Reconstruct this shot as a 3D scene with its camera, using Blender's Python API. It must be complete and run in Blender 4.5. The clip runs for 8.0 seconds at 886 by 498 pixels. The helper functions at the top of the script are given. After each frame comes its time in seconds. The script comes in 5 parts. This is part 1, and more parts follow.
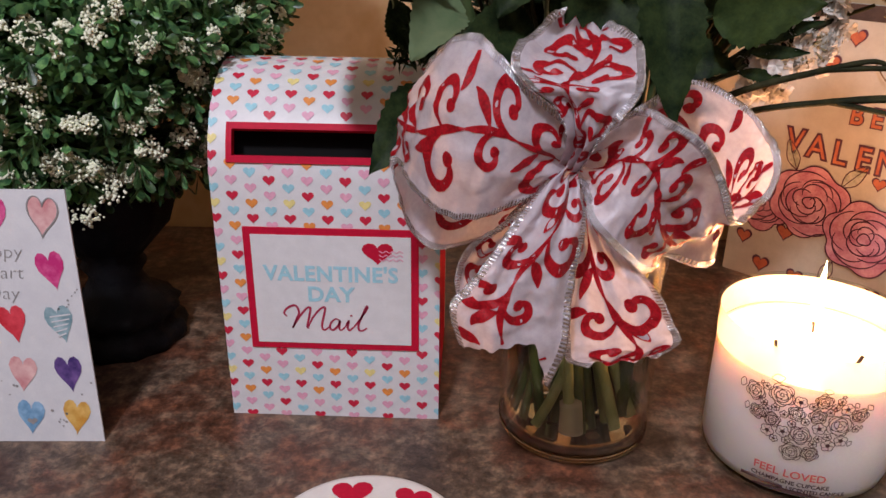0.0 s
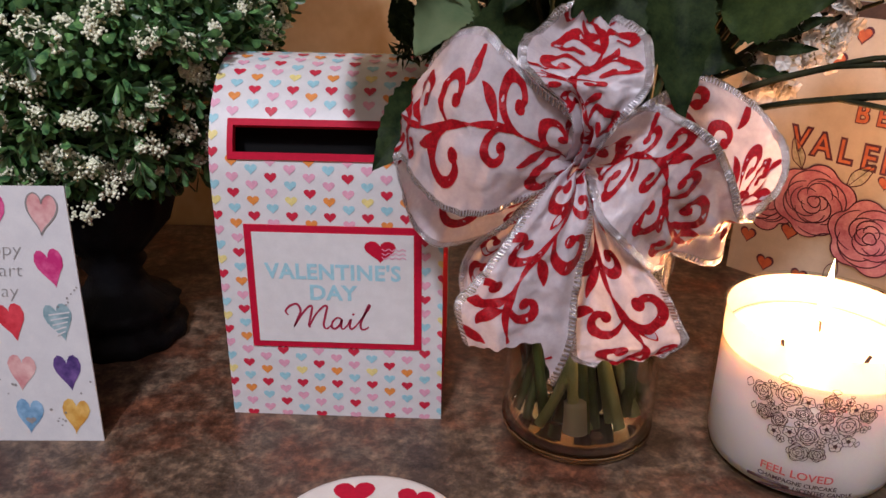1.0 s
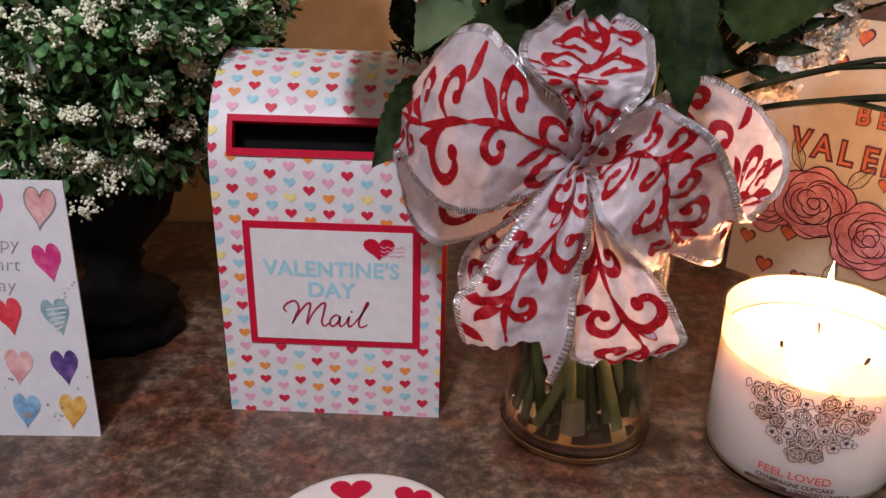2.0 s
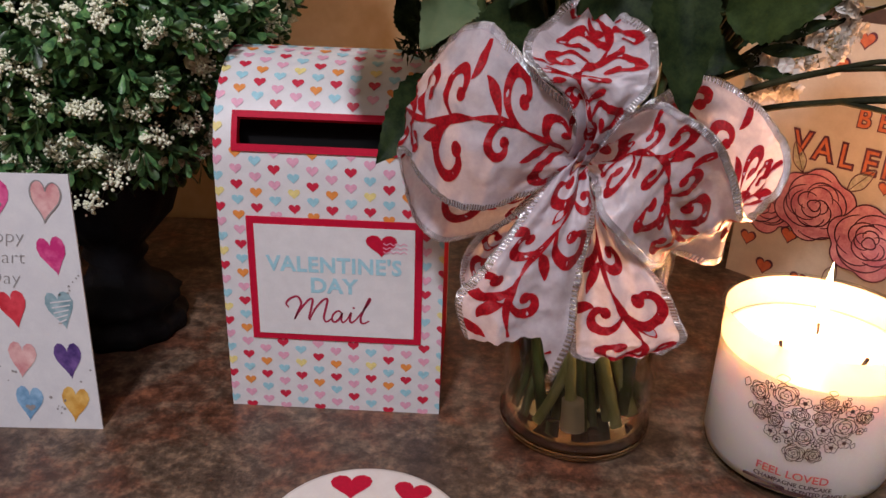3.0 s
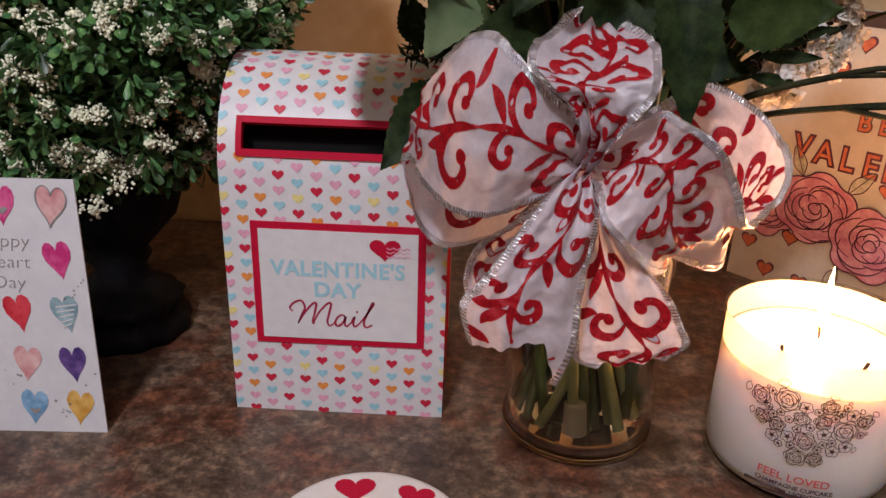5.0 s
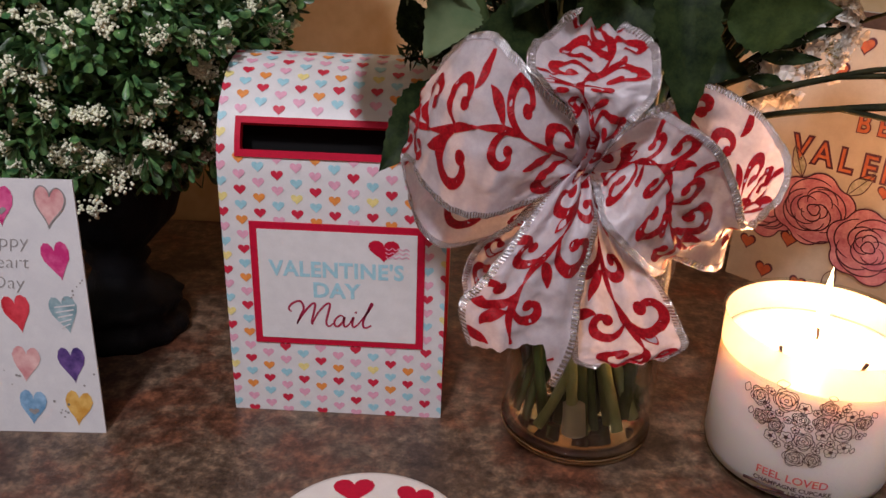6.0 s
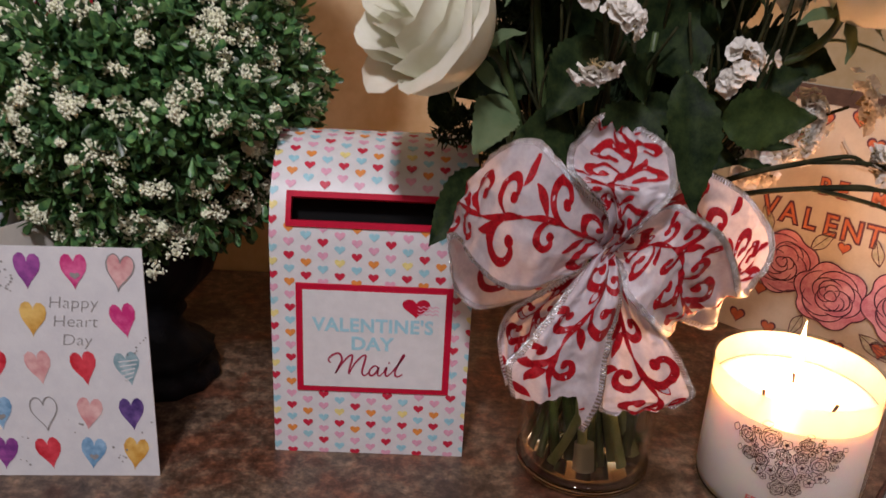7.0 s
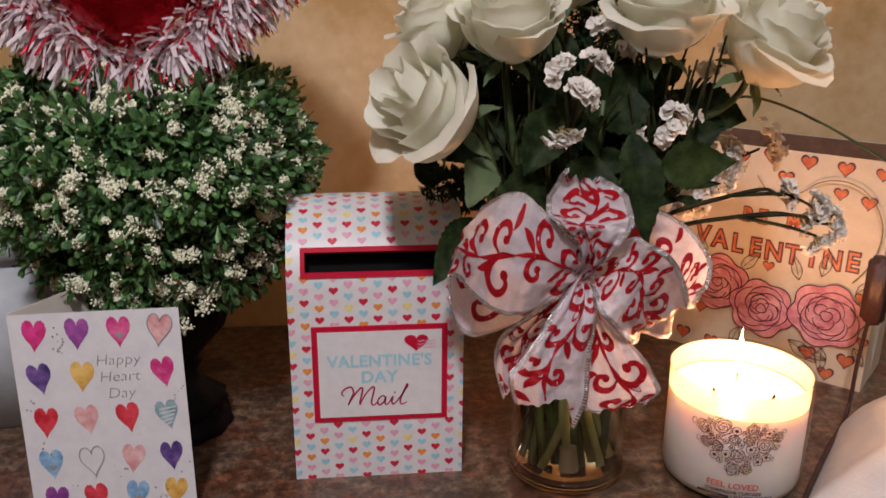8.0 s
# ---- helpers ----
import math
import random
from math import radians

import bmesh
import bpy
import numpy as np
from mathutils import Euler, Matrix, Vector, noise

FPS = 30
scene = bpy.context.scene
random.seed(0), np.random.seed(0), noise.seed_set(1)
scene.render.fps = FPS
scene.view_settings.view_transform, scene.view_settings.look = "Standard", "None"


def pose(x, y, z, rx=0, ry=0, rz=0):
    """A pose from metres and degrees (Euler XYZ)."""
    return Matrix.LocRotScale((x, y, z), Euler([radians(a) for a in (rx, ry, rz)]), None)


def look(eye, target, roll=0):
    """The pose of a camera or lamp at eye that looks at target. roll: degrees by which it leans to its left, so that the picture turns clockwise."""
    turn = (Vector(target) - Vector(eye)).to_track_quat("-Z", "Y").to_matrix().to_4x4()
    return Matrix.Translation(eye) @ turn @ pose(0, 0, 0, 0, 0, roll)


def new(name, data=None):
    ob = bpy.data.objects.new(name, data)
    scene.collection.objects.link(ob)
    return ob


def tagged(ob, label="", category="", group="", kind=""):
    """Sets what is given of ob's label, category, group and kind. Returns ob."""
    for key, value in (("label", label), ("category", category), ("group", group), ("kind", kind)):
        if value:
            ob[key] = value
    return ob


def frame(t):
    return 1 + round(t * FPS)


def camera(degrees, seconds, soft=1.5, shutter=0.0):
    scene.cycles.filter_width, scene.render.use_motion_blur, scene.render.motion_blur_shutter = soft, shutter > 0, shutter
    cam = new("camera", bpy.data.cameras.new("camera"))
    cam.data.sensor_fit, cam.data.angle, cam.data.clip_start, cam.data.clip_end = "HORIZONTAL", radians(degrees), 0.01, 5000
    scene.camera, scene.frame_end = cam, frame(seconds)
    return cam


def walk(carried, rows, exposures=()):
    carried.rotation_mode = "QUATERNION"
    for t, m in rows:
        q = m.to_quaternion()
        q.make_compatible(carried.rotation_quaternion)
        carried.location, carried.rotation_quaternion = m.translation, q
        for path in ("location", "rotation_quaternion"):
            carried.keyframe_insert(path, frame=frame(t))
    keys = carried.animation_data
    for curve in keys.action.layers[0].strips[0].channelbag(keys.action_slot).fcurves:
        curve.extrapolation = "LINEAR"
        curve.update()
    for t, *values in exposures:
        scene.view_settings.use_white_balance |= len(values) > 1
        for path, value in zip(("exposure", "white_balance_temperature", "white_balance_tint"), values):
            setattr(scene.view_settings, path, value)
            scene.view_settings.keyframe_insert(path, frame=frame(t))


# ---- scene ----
cam = camera(56.9, 8.0, 1.5, 0.4)
PATH = [
    (0, (0.005, 0.014, 0.31), (-0.053, 1.846, -0.49), 0.7),
    (0.5, (0.005, 0.015, 0.31), (-0.052, 1.847, -0.491), 0.7),
    (1, (0.003, 0.018, 0.307), (-0.055, 1.85, -0.493), 0.8),
    (1.5, (0.003, 0.019, 0.306), (-0.054, 1.851, -0.495), 1.0),
    (3, (0.002, 0.015, 0.305), (-0.054, 1.848, -0.494), 1.9),
    (3.5, (0.0, 0.013, 0.309), (-0.057, 1.845, -0.492), 1.9),
    (4, (0.0, 0.013, 0.309), (-0.058, 1.845, -0.492), 1.9),
    (4.5, (0.0, 0.014, 0.309), (-0.056, 1.845, -0.493), 1.9),
    (6, (0.0, 0.014, 0.309), (-0.053, 1.846, -0.491), 2.0),
    (6.2, (0.001, 0.013, 0.314), (-0.045, 1.842, -0.492), 2.2),
    (6.5, (-0.009, -0.004, 0.324), (-0.009, 1.833, -0.469), 2.7),
    (6.7, (-0.024, -0.017, 0.337), (-0.007, 1.828, -0.434), 2.7),
    (7, (-0.044, -0.036, 0.35), (0.004, 1.824, -0.383), 3.0),
    (7.2, (-0.049, -0.051, 0.356), (0.017, 1.818, -0.352), 2.7),
    (7.5, (-0.059, -0.079, 0.361), (0.052, 1.799, -0.318), 1.9),
    (7.8, (-0.077, -0.109, 0.369), (0.085, 1.779, -0.269), 1.0),
    (8, (-0.086, -0.12, 0.375), (0.11, 1.773, -0.24), 0.4),
]
EXPOSURES = [(0.0, 0.02, 6450, 12), (1.5, 0.0, 6500, 12), (3.0, -0.12, 6650, 12), (4.5, -0.14, 6700, 12), (6.0, -0.18, 6750, 12), (6.5, -0.22, 6800, 12), (7.0, -0.24, 6850, 12), (7.5, -0.22, 6900, 12), (8.0, -0.20, 7000, 12)]
walk(cam, [(t, look(eye, target, roll)) for t, eye, target, roll in PATH], EXPOSURES)

# ---- world and lights ----
world = bpy.data.worlds.new("world")
scene.world = world
world.use_nodes = True
world.node_tree.nodes["Background"].inputs[0].default_value = (0.9, 0.85, 0.8, 1)
world.node_tree.nodes["Background"].inputs[1].default_value = 0.02

def area_lamp(name, eye, target, size, energy, colour):
    data = bpy.data.lights.new(name, "AREA")
    data.shape, data.size, data.energy, data.color = "DISK", size, energy, colour
    ob = new(name, data)
    ob.matrix_world = look(eye, target)
    return ob

area_lamp("ceiling_lamp_light", (-0.26, -0.62, 1.34), (-0.05, 0.5, 0.1), 0.14, 17.0, (0.935, 0.935, 1.05))
# broad fill added to lift the dark parts, no lamp of its own
area_lamp("added_fill_light", (0.2, -0.9, 1.42), (0.0, 0.5, 0.1), 0.6, 5.2, (0.95, 0.91, 1.02))
FLAME = (0.211, 0.447, 0.094)
flame_lamp = bpy.data.lights.new("candle_flame_light", "POINT")
flame_lamp.energy, flame_lamp.color, flame_lamp.shadow_soft_size = 1.38, (1.0, 0.45, 0.19), 0.005
new("candle_flame_light", flame_lamp).location = FLAME

# ---- materials ----
def nodes_of(name):
    m = bpy.data.materials.new(name)
    m.use_nodes = True
    t = m.node_tree
    return m, t, t.nodes["Principled BSDF"]

def add(t, kind, **inputs):
    n = t.nodes.new(kind)
    for k, v in inputs.items():
        n.inputs[k.replace("_", " ")].default_value = v
    return n

def grain(name, c1, c2, scale=40.0, rough=0.6, bump=0.1, metal=0.0, fine=9.0, island=0.0, c3=None, detail=6.0):
    """Two-scale mottled surface; island: how far separate pieces differ in value."""
    m, t, b = nodes_of(name)
    L = t.links.new
    co = add(t, "ShaderNodeTexCoord")
    n1 = add(t, "ShaderNodeTexNoise", Scale=scale, Detail=detail, Roughness=0.6)
    n2 = add(t, "ShaderNodeTexNoise", Scale=scale * fine, Detail=3.0)
    for n in (n1, n2):
        L(co.outputs["Object"], n.inputs["Vector"])
    ramp = add(t, "ShaderNodeValToRGB")
    ramp.color_ramp.elements[0].position, ramp.color_ramp.elements[1].position = 0.36, 0.66
    ramp.color_ramp.elements[0].color, ramp.color_ramp.elements[1].color = (*c1, 1), (*c2, 1)
    if c3:
        e = ramp.color_ramp.elements.new(0.52)
        e.color = (*c3, 1)
    mix = add(t, "ShaderNodeMath")
    mix.operation = "MULTIPLY_ADD"
    L(n2.outputs["Fac"], mix.inputs[0])
    mix.inputs[1].default_value = 0.25
    L(n1.outputs["Fac"], mix.inputs[2])
    off = add(t, "ShaderNodeMath")
    off.operation = "SUBTRACT"
    L(mix.outputs[0], off.inputs[0])
    off.inputs[1].default_value = 0.125
    L(off.outputs[0], ramp.inputs["Fac"])
    colour = ramp.outputs["Color"]
    if island:
        geo = add(t, "ShaderNodeNewGeometry")
        span = add(t, "ShaderNodeMapRange")
        L(geo.outputs["Random Per Island"], span.inputs["Value"])
        span.inputs["To Min"].default_value, span.inputs["To Max"].default_value = 1 - island, 1 + island
        hsv = add(t, "ShaderNodeHueSaturation")
        L(colour, hsv.inputs["Color"])
        L(span.outputs[0], hsv.inputs["Value"])
        colour = hsv.outputs["Color"]
    L(colour, b.inputs["Base Color"])
    b.inputs["Roughness"].default_value, b.inputs["Metallic"].default_value = rough, metal
    if bump:
        bp = add(t, "ShaderNodeBump", Strength=bump, Distance=0.002)
        L(n2.outputs["Fac"], bp.inputs["Height"])
        L(bp.outputs["Normal"], b.inputs["Normal"])
    return m

def ink(name, c, rough=0.5, metal=0.0):
    d = tuple(x * 0.86 for x in c)
    return grain(name, d, c, 300.0, rough, 0.0, metal, 4.0)

def fr_scaled(t, node):
    m = add(t, "ShaderNodeMath")
    m.operation = "MULTIPLY_ADD"
    t.links.new(node.outputs[0], m.inputs[0])
    m.inputs[1].default_value, m.inputs[2].default_value = 0.5, 0.006
    return m

def clear_glass(name, tint, gloss=0.05):
    """Thin clear glass: light passes straight on, with a Fresnel gloss."""
    m, t, b = nodes_of(name)
    L = t.links.new
    t.nodes.remove(b)
    tr = add(t, "ShaderNodeBsdfTransparent", Color=(*tint, 1))
    gl = add(t, "ShaderNodeBsdfGlossy", Color=(1, 1, 1, 1), Roughness=gloss)
    lw = add(t, "ShaderNodeLayerWeight", Blend=0.5)
    fr = add(t, "ShaderNodeMath")
    fr.operation = "POWER"
    L(lw.outputs["Facing"], fr.inputs[0])
    fr.inputs[1].default_value = 4.0
    fr = fr_scaled(t, fr)
    mx = add(t, "ShaderNodeMixShader")
    L(fr.outputs[0], mx.inputs[0]), L(tr.outputs[0], mx.inputs[1]), L(gl.outputs[0], mx.inputs[2])
    L(mx.outputs[0], t.nodes["Material Output"].inputs["Surface"])
    return m

def thin(name, c, glow=0.4, clear=0.0, rough=0.5, scale=60.0, c2=None, island=0.0):
    """A thin translucent sheet: petals, leaves, ribbon."""
    m = grain(name, c2 or tuple(x * 0.88 for x in c), c, scale, rough, 0.08, 0.0, 6.0, island)
    t = m.node_tree
    L = t.links.new
    b = t.nodes["Principled BSDF"]
    src = b.inputs["Base Color"].links[0].from_socket
    tl = add(t, "ShaderNodeBsdfTranslucent")
    L(src, tl.inputs["Color"])
    mx = add(t, "ShaderNodeMixShader", Fac=glow)
    L(b.outputs[0], mx.inputs[1]), L(tl.outputs[0], mx.inputs[2])
    last = mx
    if clear:
        tr = add(t, "ShaderNodeBsdfTransparent")
        last = add(t, "ShaderNodeMixShader", Fac=clear)
        L(mx.outputs[0], last.inputs[1]), L(tr.outputs[0], last.inputs[2])
    L(last.outputs[0], t.nodes["Material Output"].inputs["Surface"])
    return m

def counter_material():
    """Slate-look laminate: rust, brown and grey clouds with fine pits."""
    m, t, b = nodes_of("slate_laminate")
    L = t.links.new
    co = add(t, "ShaderNodeTexCoord")
    big = add(t, "ShaderNodeTexNoise", Scale=14.0, Detail=10.0, Roughness=0.66, Distortion=0.3)
    mid = add(t, "ShaderNodeTexNoise", Scale=95.0, Detail=9.0, Roughness=0.72, Distortion=0.15)
    tiny = add(t, "ShaderNodeTexNoise", Scale=330.0, Detail=4.0, Roughness=0.6)
    for n in (big, mid, tiny):
        L(co.outputs["Object"], n.inputs["Vector"])
    r1 = add(t, "ShaderNodeValToRGB")
    el = r1.color_ramp.elements
    el[0].position, el[0].color = 0.38, (0.086, 0.056, 0.042, 1)
    el[1].position, el[1].color = 0.64, (0.215, 0.090, 0.052, 1)
    e = el.new(0.47); e.color = (0.185, 0.130, 0.092, 1)
    e = el.new(0.56); e.color = (0.150, 0.070, 0.045, 1)
    L(big.outputs["Fac"], r1.inputs["Fac"])
    r2 = add(t, "ShaderNodeValToRGB")
    el = r2.color_ramp.elements
    el[0].position, el[0].color = 0.40, (0.40, 0.36, 0.34, 1)
    el[1].position, el[1].color = 0.66, (1.8, 1.66, 1.5, 1)
    e = el.new(0.52); e.color = (0.85, 0.82, 0.80, 1)
    L(mid.outputs["Fac"], r2.inputs["Fac"])
    mul = add(t, "ShaderNodeMix")
    mul.data_type, mul.blend_type = "RGBA", "MULTIPLY"
    mul.inputs["Factor"].default_value = 1.0
    L(r1.outputs["Color"], mul.inputs["A"]), L(r2.outputs["Color"], mul.inputs["B"])
    r3 = add(t, "ShaderNodeMapRange")
    r3.inputs["From Min"].default_value, r3.inputs["From Max"].default_value = 0.3, 0.7
    r3.inputs["To Min"].default_value, r3.inputs["To Max"].default_value = 0.75, 1.2
    L(tiny.outputs["Fac"], r3.inputs["Value"])
    hsv = add(t, "ShaderNodeHueSaturation")
    L(mul.outputs["Result"], hsv.inputs["Color"]), L(r3.outputs[0], hsv.inputs["Value"])
    L(hsv.outputs["Color"], b.inputs["Base Color"])
    b.inputs["Roughness"].default_value = 0.36
    bp = add(t, "ShaderNodeBump", Strength=0.25, Distance=0.002)
    L(mid.outputs["Fac"], bp.inputs["Height"])
    L(bp.outputs["Normal"], b.inputs["Normal"])
    return m

def wax_material():
    m, t, b = nodes_of("soy_wax")
    n = add(t, "ShaderNodeTexNoise", Scale=60.0)
    r = add(t, "ShaderNodeValToRGB")
    r.color_ramp.elements[0].color, r.color_ramp.elements[1].color = (0.66, 0.57, 0.56, 1), (0.74, 0.64, 0.63, 1)
    t.links.new(n.outputs["Fac"], r.inputs["Fac"])
    t.links.new(r.outputs["Color"], b.inputs["Base Color"])
    b.inputs["Roughness"].default_value = 0.35
    b.inputs["Subsurface Weight"].default_value = 1.0
    b.inputs["Subsurface Radius"].default_value = (0.85, 0.60, 0.28)
    b.inputs["Subsurface Scale"].default_value = 0.043
    return m

def flame_material():
    m, t, b = nodes_of("flame")
    b.inputs["Base Color"].default_value = (1, 0.8, 0.5, 1)
    b.inputs["Emission Color"].default_value = (1.0, 0.72, 0.36, 1)
    b.inputs["Emission Strength"].default_value = 14.0
    return m

M_COUNTER = counter_material()
M_WALL = grain("tan_wall_paint", (0.50, 0.32, 0.140), (0.72, 0.55, 0.34), 5.0, 0.30, 0.12, 0.0, 14.0)
M_CEIL = grain("ceiling_paint", (0.72, 0.70, 0.66), (0.8, 0.78, 0.74), 6.0, 0.8, 0.05)
M_FLOOR = grain("floor_boards", (0.16, 0.10, 0.06), (0.24, 0.16, 0.10), 8.0, 0.5, 0.1)
M_CARDBOARD = grain("printed_white_board", (0.69, 0.69, 0.70), (0.75, 0.75, 0.76), 120.0, 0.42, 0.03)
M_RED_BOARD = ink("red_board", (0.56, 0.007, 0.040), 0.6)
M_RED_BOARD.node_tree.nodes["Principled BSDF"].inputs["Specular IOR Level"].default_value = 0.2
# near-black, as the shade behind the letter slot is put into the colour
M_SLOT_SHADE = ink("slot_shade_sheet", (0.0025, 0.002, 0.0025), 1.0)
M_H = {"r": ink("print_red", (0.64, 0.02, 0.06)), "p": ink("print_pink", (0.83, 0.42, 0.56)), "b": ink("print_blue", (0.36, 0.68, 0.78)),
       "y": ink("print_yellow", (0.88, 0.76, 0.30)), "o": ink("print_orange", (0.86, 0.31, 0.07))}
M_BLUE_TEXT = ink("pale_blue_letters", (0.38, 0.68, 0.78))
M_MAIL = ink("crimson_script", (0.42, 0.02, 0.07))
M_PAPER = grain("card_stock", (0.68, 0.69, 0.72), (0.74, 0.75, 0.77), 90.0, 0.6, 0.05)
M_CREAM = grain("cream_card_stock", (0.68, 0.63, 0.57), (0.74, 0.69, 0.62), 90.0, 0.6, 0.05)
M_GREY_INK = ink("silver_grey_ink", (0.34, 0.33, 0.33), 0.35)
M_RIBBON = thin("white_organza_ribbon", (0.88, 0.84, 0.90), 0.45, 0.12, 0.34, 420.0, c2=(0.78, 0.73, 0.81))
M_RIBBON.node_tree.nodes["Principled BSDF"].inputs["Specular IOR Level"].default_value = 0.6
M_FLOCK = thin("red_glitter_flock", (0.62, 0.008, 0.022), 0.34, 0.0, 0.45, 900.0, c2=(0.34, 0.004, 0.012))
M_SILVER = grain("silver_wire_edge", (0.55, 0.55, 0.57), (0.92, 0.92, 0.94), 900.0, 0.26, 0.4, 1.0)
M_BOX_LEAF = thin("boxwood_leaf", (0.135, 0.275, 0.085), 0.14, 0.0, 0.36, 160.0, c2=(0.022, 0.082, 0.034), island=0.65)
# green-black of the topiary filler: shade between leaves put into the colour
M_CORE_SHADE = grain("shade_dark_core", (0.010, 0.022, 0.010), (0.022, 0.042, 0.018), 60.0, 0.9, 0.3)
M_BLOSSOM = grain("cream_blossom", (0.84, 0.85, 0.62), (0.95, 0.96, 0.78), 300.0, 0.75, 0.2, island=0.15)
M_BLACK = grain("black_painted_urn", (0.003, 0.003, 0.004), (0.008, 0.008, 0.010), 60.0, 0.6, 0.3)
M_BLACK.node_tree.nodes["Principled BSDF"].inputs["Specular IOR Level"].default_value = 0.2
M_GLASS = clear_glass("clear_glass", (0.93, 0.95, 0.91))
M_VASE = clear_glass("vase_glass", (0.955, 0.945, 0.90), 0.03)
M_WATER, water_tree, water_shader = nodes_of("vase_water")
for socket, value in (("Base Color", (0.90, 0.85, 0.66, 1)), ("Roughness", 0.0), ("IOR", 1.33), ("Transmission Weight", 1.0)):
    water_shader.inputs[socket].default_value = value
M_STEM = grain("green_stem", (0.030, 0.054, 0.015), (0.064, 0.10, 0.032), 70.0, 0.5, 0.2)
M_TWIG = grain("dark_twig", (0.014, 0.016, 0.008), (0.042, 0.042, 0.018), 70.0, 0.6, 0.2)
M_KRAFT = grain("brown_paper_lining", (0.15, 0.070, 0.042), (0.22, 0.105, 0.062), 60.0, 0.8, 0.1)
M_PALE_STEM = grain("pale_stem", (0.26, 0.32, 0.14), (0.40, 0.44, 0.24), 70.0, 0.5, 0.2)
M_LEAF = thin("rose_leaf", (0.027, 0.044, 0.015), 0.08, 0.0, 0.5, 140.0, c2=(0.008, 0.016, 0.007))
# lighter copy of rose_leaf with the candle's light put into its green
M_LEAF_LIT = thin("candlelit_rose_leaf", (0.040, 0.066, 0.020), 0.16, 0.0, 0.5, 120.0, c2=(0.020, 0.036, 0.012))
M_LEAF_PALE = thin("pale_leaf", (0.13, 0.17, 0.09), 0.15, 0.0, 0.55, 45.0, c2=(0.09, 0.14, 0.07))
M_FERN = thin("dark_fern", (0.036, 0.056, 0.026), 0.1, 0.0, 0.7, 150.0, c2=(0.018, 0.030, 0.015), island=0.4)
M_PETAL = thin("white_petal", (0.92, 0.92, 0.82), 0.35, 0.0, 0.5, 55.0, c2=(0.86, 0.86, 0.72))
for leafy in (M_LEAF, M_LEAF_LIT, M_LEAF_PALE, M_FERN, M_TWIG):
    leafy.node_tree.nodes["Principled BSDF"].inputs["Specular IOR Level"].default_value = 0.07
M_STATICE = thin("white_statice", (0.90, 0.88, 0.84), 0.28, 0.0, 0.8, 260.0, c2=(0.80, 0.77, 0.71), island=0.12)
M_DRY = grain("dry_calyx", (0.22, 0.16, 0.07), (0.36, 0.28, 0.14), 200.0, 0.7, 0.2)
M_WAX = wax_material()
M_FILM = thin("wax_filmed_glass", (0.92, 0.87, 0.83), 0.6, 0.32, 0.4, 60.0)
M_WICK = ink("charred_wick", (0.02, 0.016, 0.015), 0.9)
M_FLAME = flame_material()
M_LINE = ink("brown_line_art", (0.075, 0.03, 0.03))
M_CANDLE_RED = ink("coral_letters", (0.66, 0.10, 0.10))
M_BAG = grain("white_bag_paper", (0.55, 0.485, 0.385), (0.62, 0.555, 0.45), 60.0, 0.55, 0.06)
M_CORD = grain("tan_cord", (0.20, 0.12, 0.06), (0.32, 0.20, 0.11), 300.0, 0.8, 0.3)
M_BAG_LINE = ink("dark_outline_ink", (0.12, 0.035, 0.06))
M_BAG_ORANGE = grain("orange_print", (0.50, 0.11, 0.055), (0.66, 0.20, 0.085), 160.0, 0.5, 0.0)
M_BAG_PINK = grain("rose_print", (0.58, 0.17, 0.23), (0.80, 0.40, 0.44), 75.0, 0.5, 0.0)
M_BAG_GREEN = grain("leaf_print", (0.36, 0.36, 0.24), (0.66, 0.60, 0.48), 160.0, 0.5, 0.0)
M_TIN_W = thin("white_tinsel", (0.92, 0.84, 0.87), 0.30, 0.0, 0.3, 120.0, island=0.15)
M_TIN_R = grain("red_tinsel", (0.42, 0.01, 0.03), (0.66, 0.03, 0.06), 200.0, 0.25, 0.1, 0.5)
M_FOIL = grain("red_foil", (0.30, 0.003, 0.009), (0.48, 0.008, 0.018), 30.0, 0.14, 0.4, 0.85)
M_GREY_BOX = grain("pale_blue_grey_board", (0.44, 0.49, 0.53), (0.54, 0.58, 0.61), 25.0, 0.5, 0.1)
M_CLOTH = grain("white_leatherette", (0.70, 0.67, 0.67), (0.78, 0.75, 0.74), 40.0, 0.5, 0.25)
M_BROWN = grain("dark_brown_leather", (0.035, 0.014, 0.012), (0.07, 0.03, 0.024), 80.0, 0.4, 0.3)
M_COASTER = grain("white_glazed_tile", (0.76, 0.71, 0.67), (0.82, 0.78, 0.74), 60.0, 0.3, 0.03)

# ---- mesh helpers ----
def thing(name, label, category, at=(0, 0, 0), group="", kind=""):
    ob = new(name)
    ob.location = at
    ob.empty_display_size = 0.02
    return tagged(ob, label, category, group, kind)

def mesh_ob(name, verts, faces, material, parent=None, smooth=True, label=""):
    me = bpy.data.meshes.new(name)
    me.from_pydata([tuple(v) for v in verts], [], faces)
    me.materials.append(material)
    if smooth:
        me.polygons.foreach_set("use_smooth", [True] * len(me.polygons))
    me.update()
    ob = new(name, me)
    if parent:
        ob.parent = parent
    if label:
        tagged(ob, label)
    return ob

def part(name, bm, material, parent, label="", smooth=True):
    me = bpy.data.meshes.new(name)
    bm.to_mesh(me)
    bm.free()
    me.materials.append(material)
    if smooth:
        me.polygons.foreach_set("use_smooth", [True] * len(me.polygons))
    ob = new(name, me)
    if parent:
        ob.parent = parent
    if label:
        tagged(ob, label)
    return ob

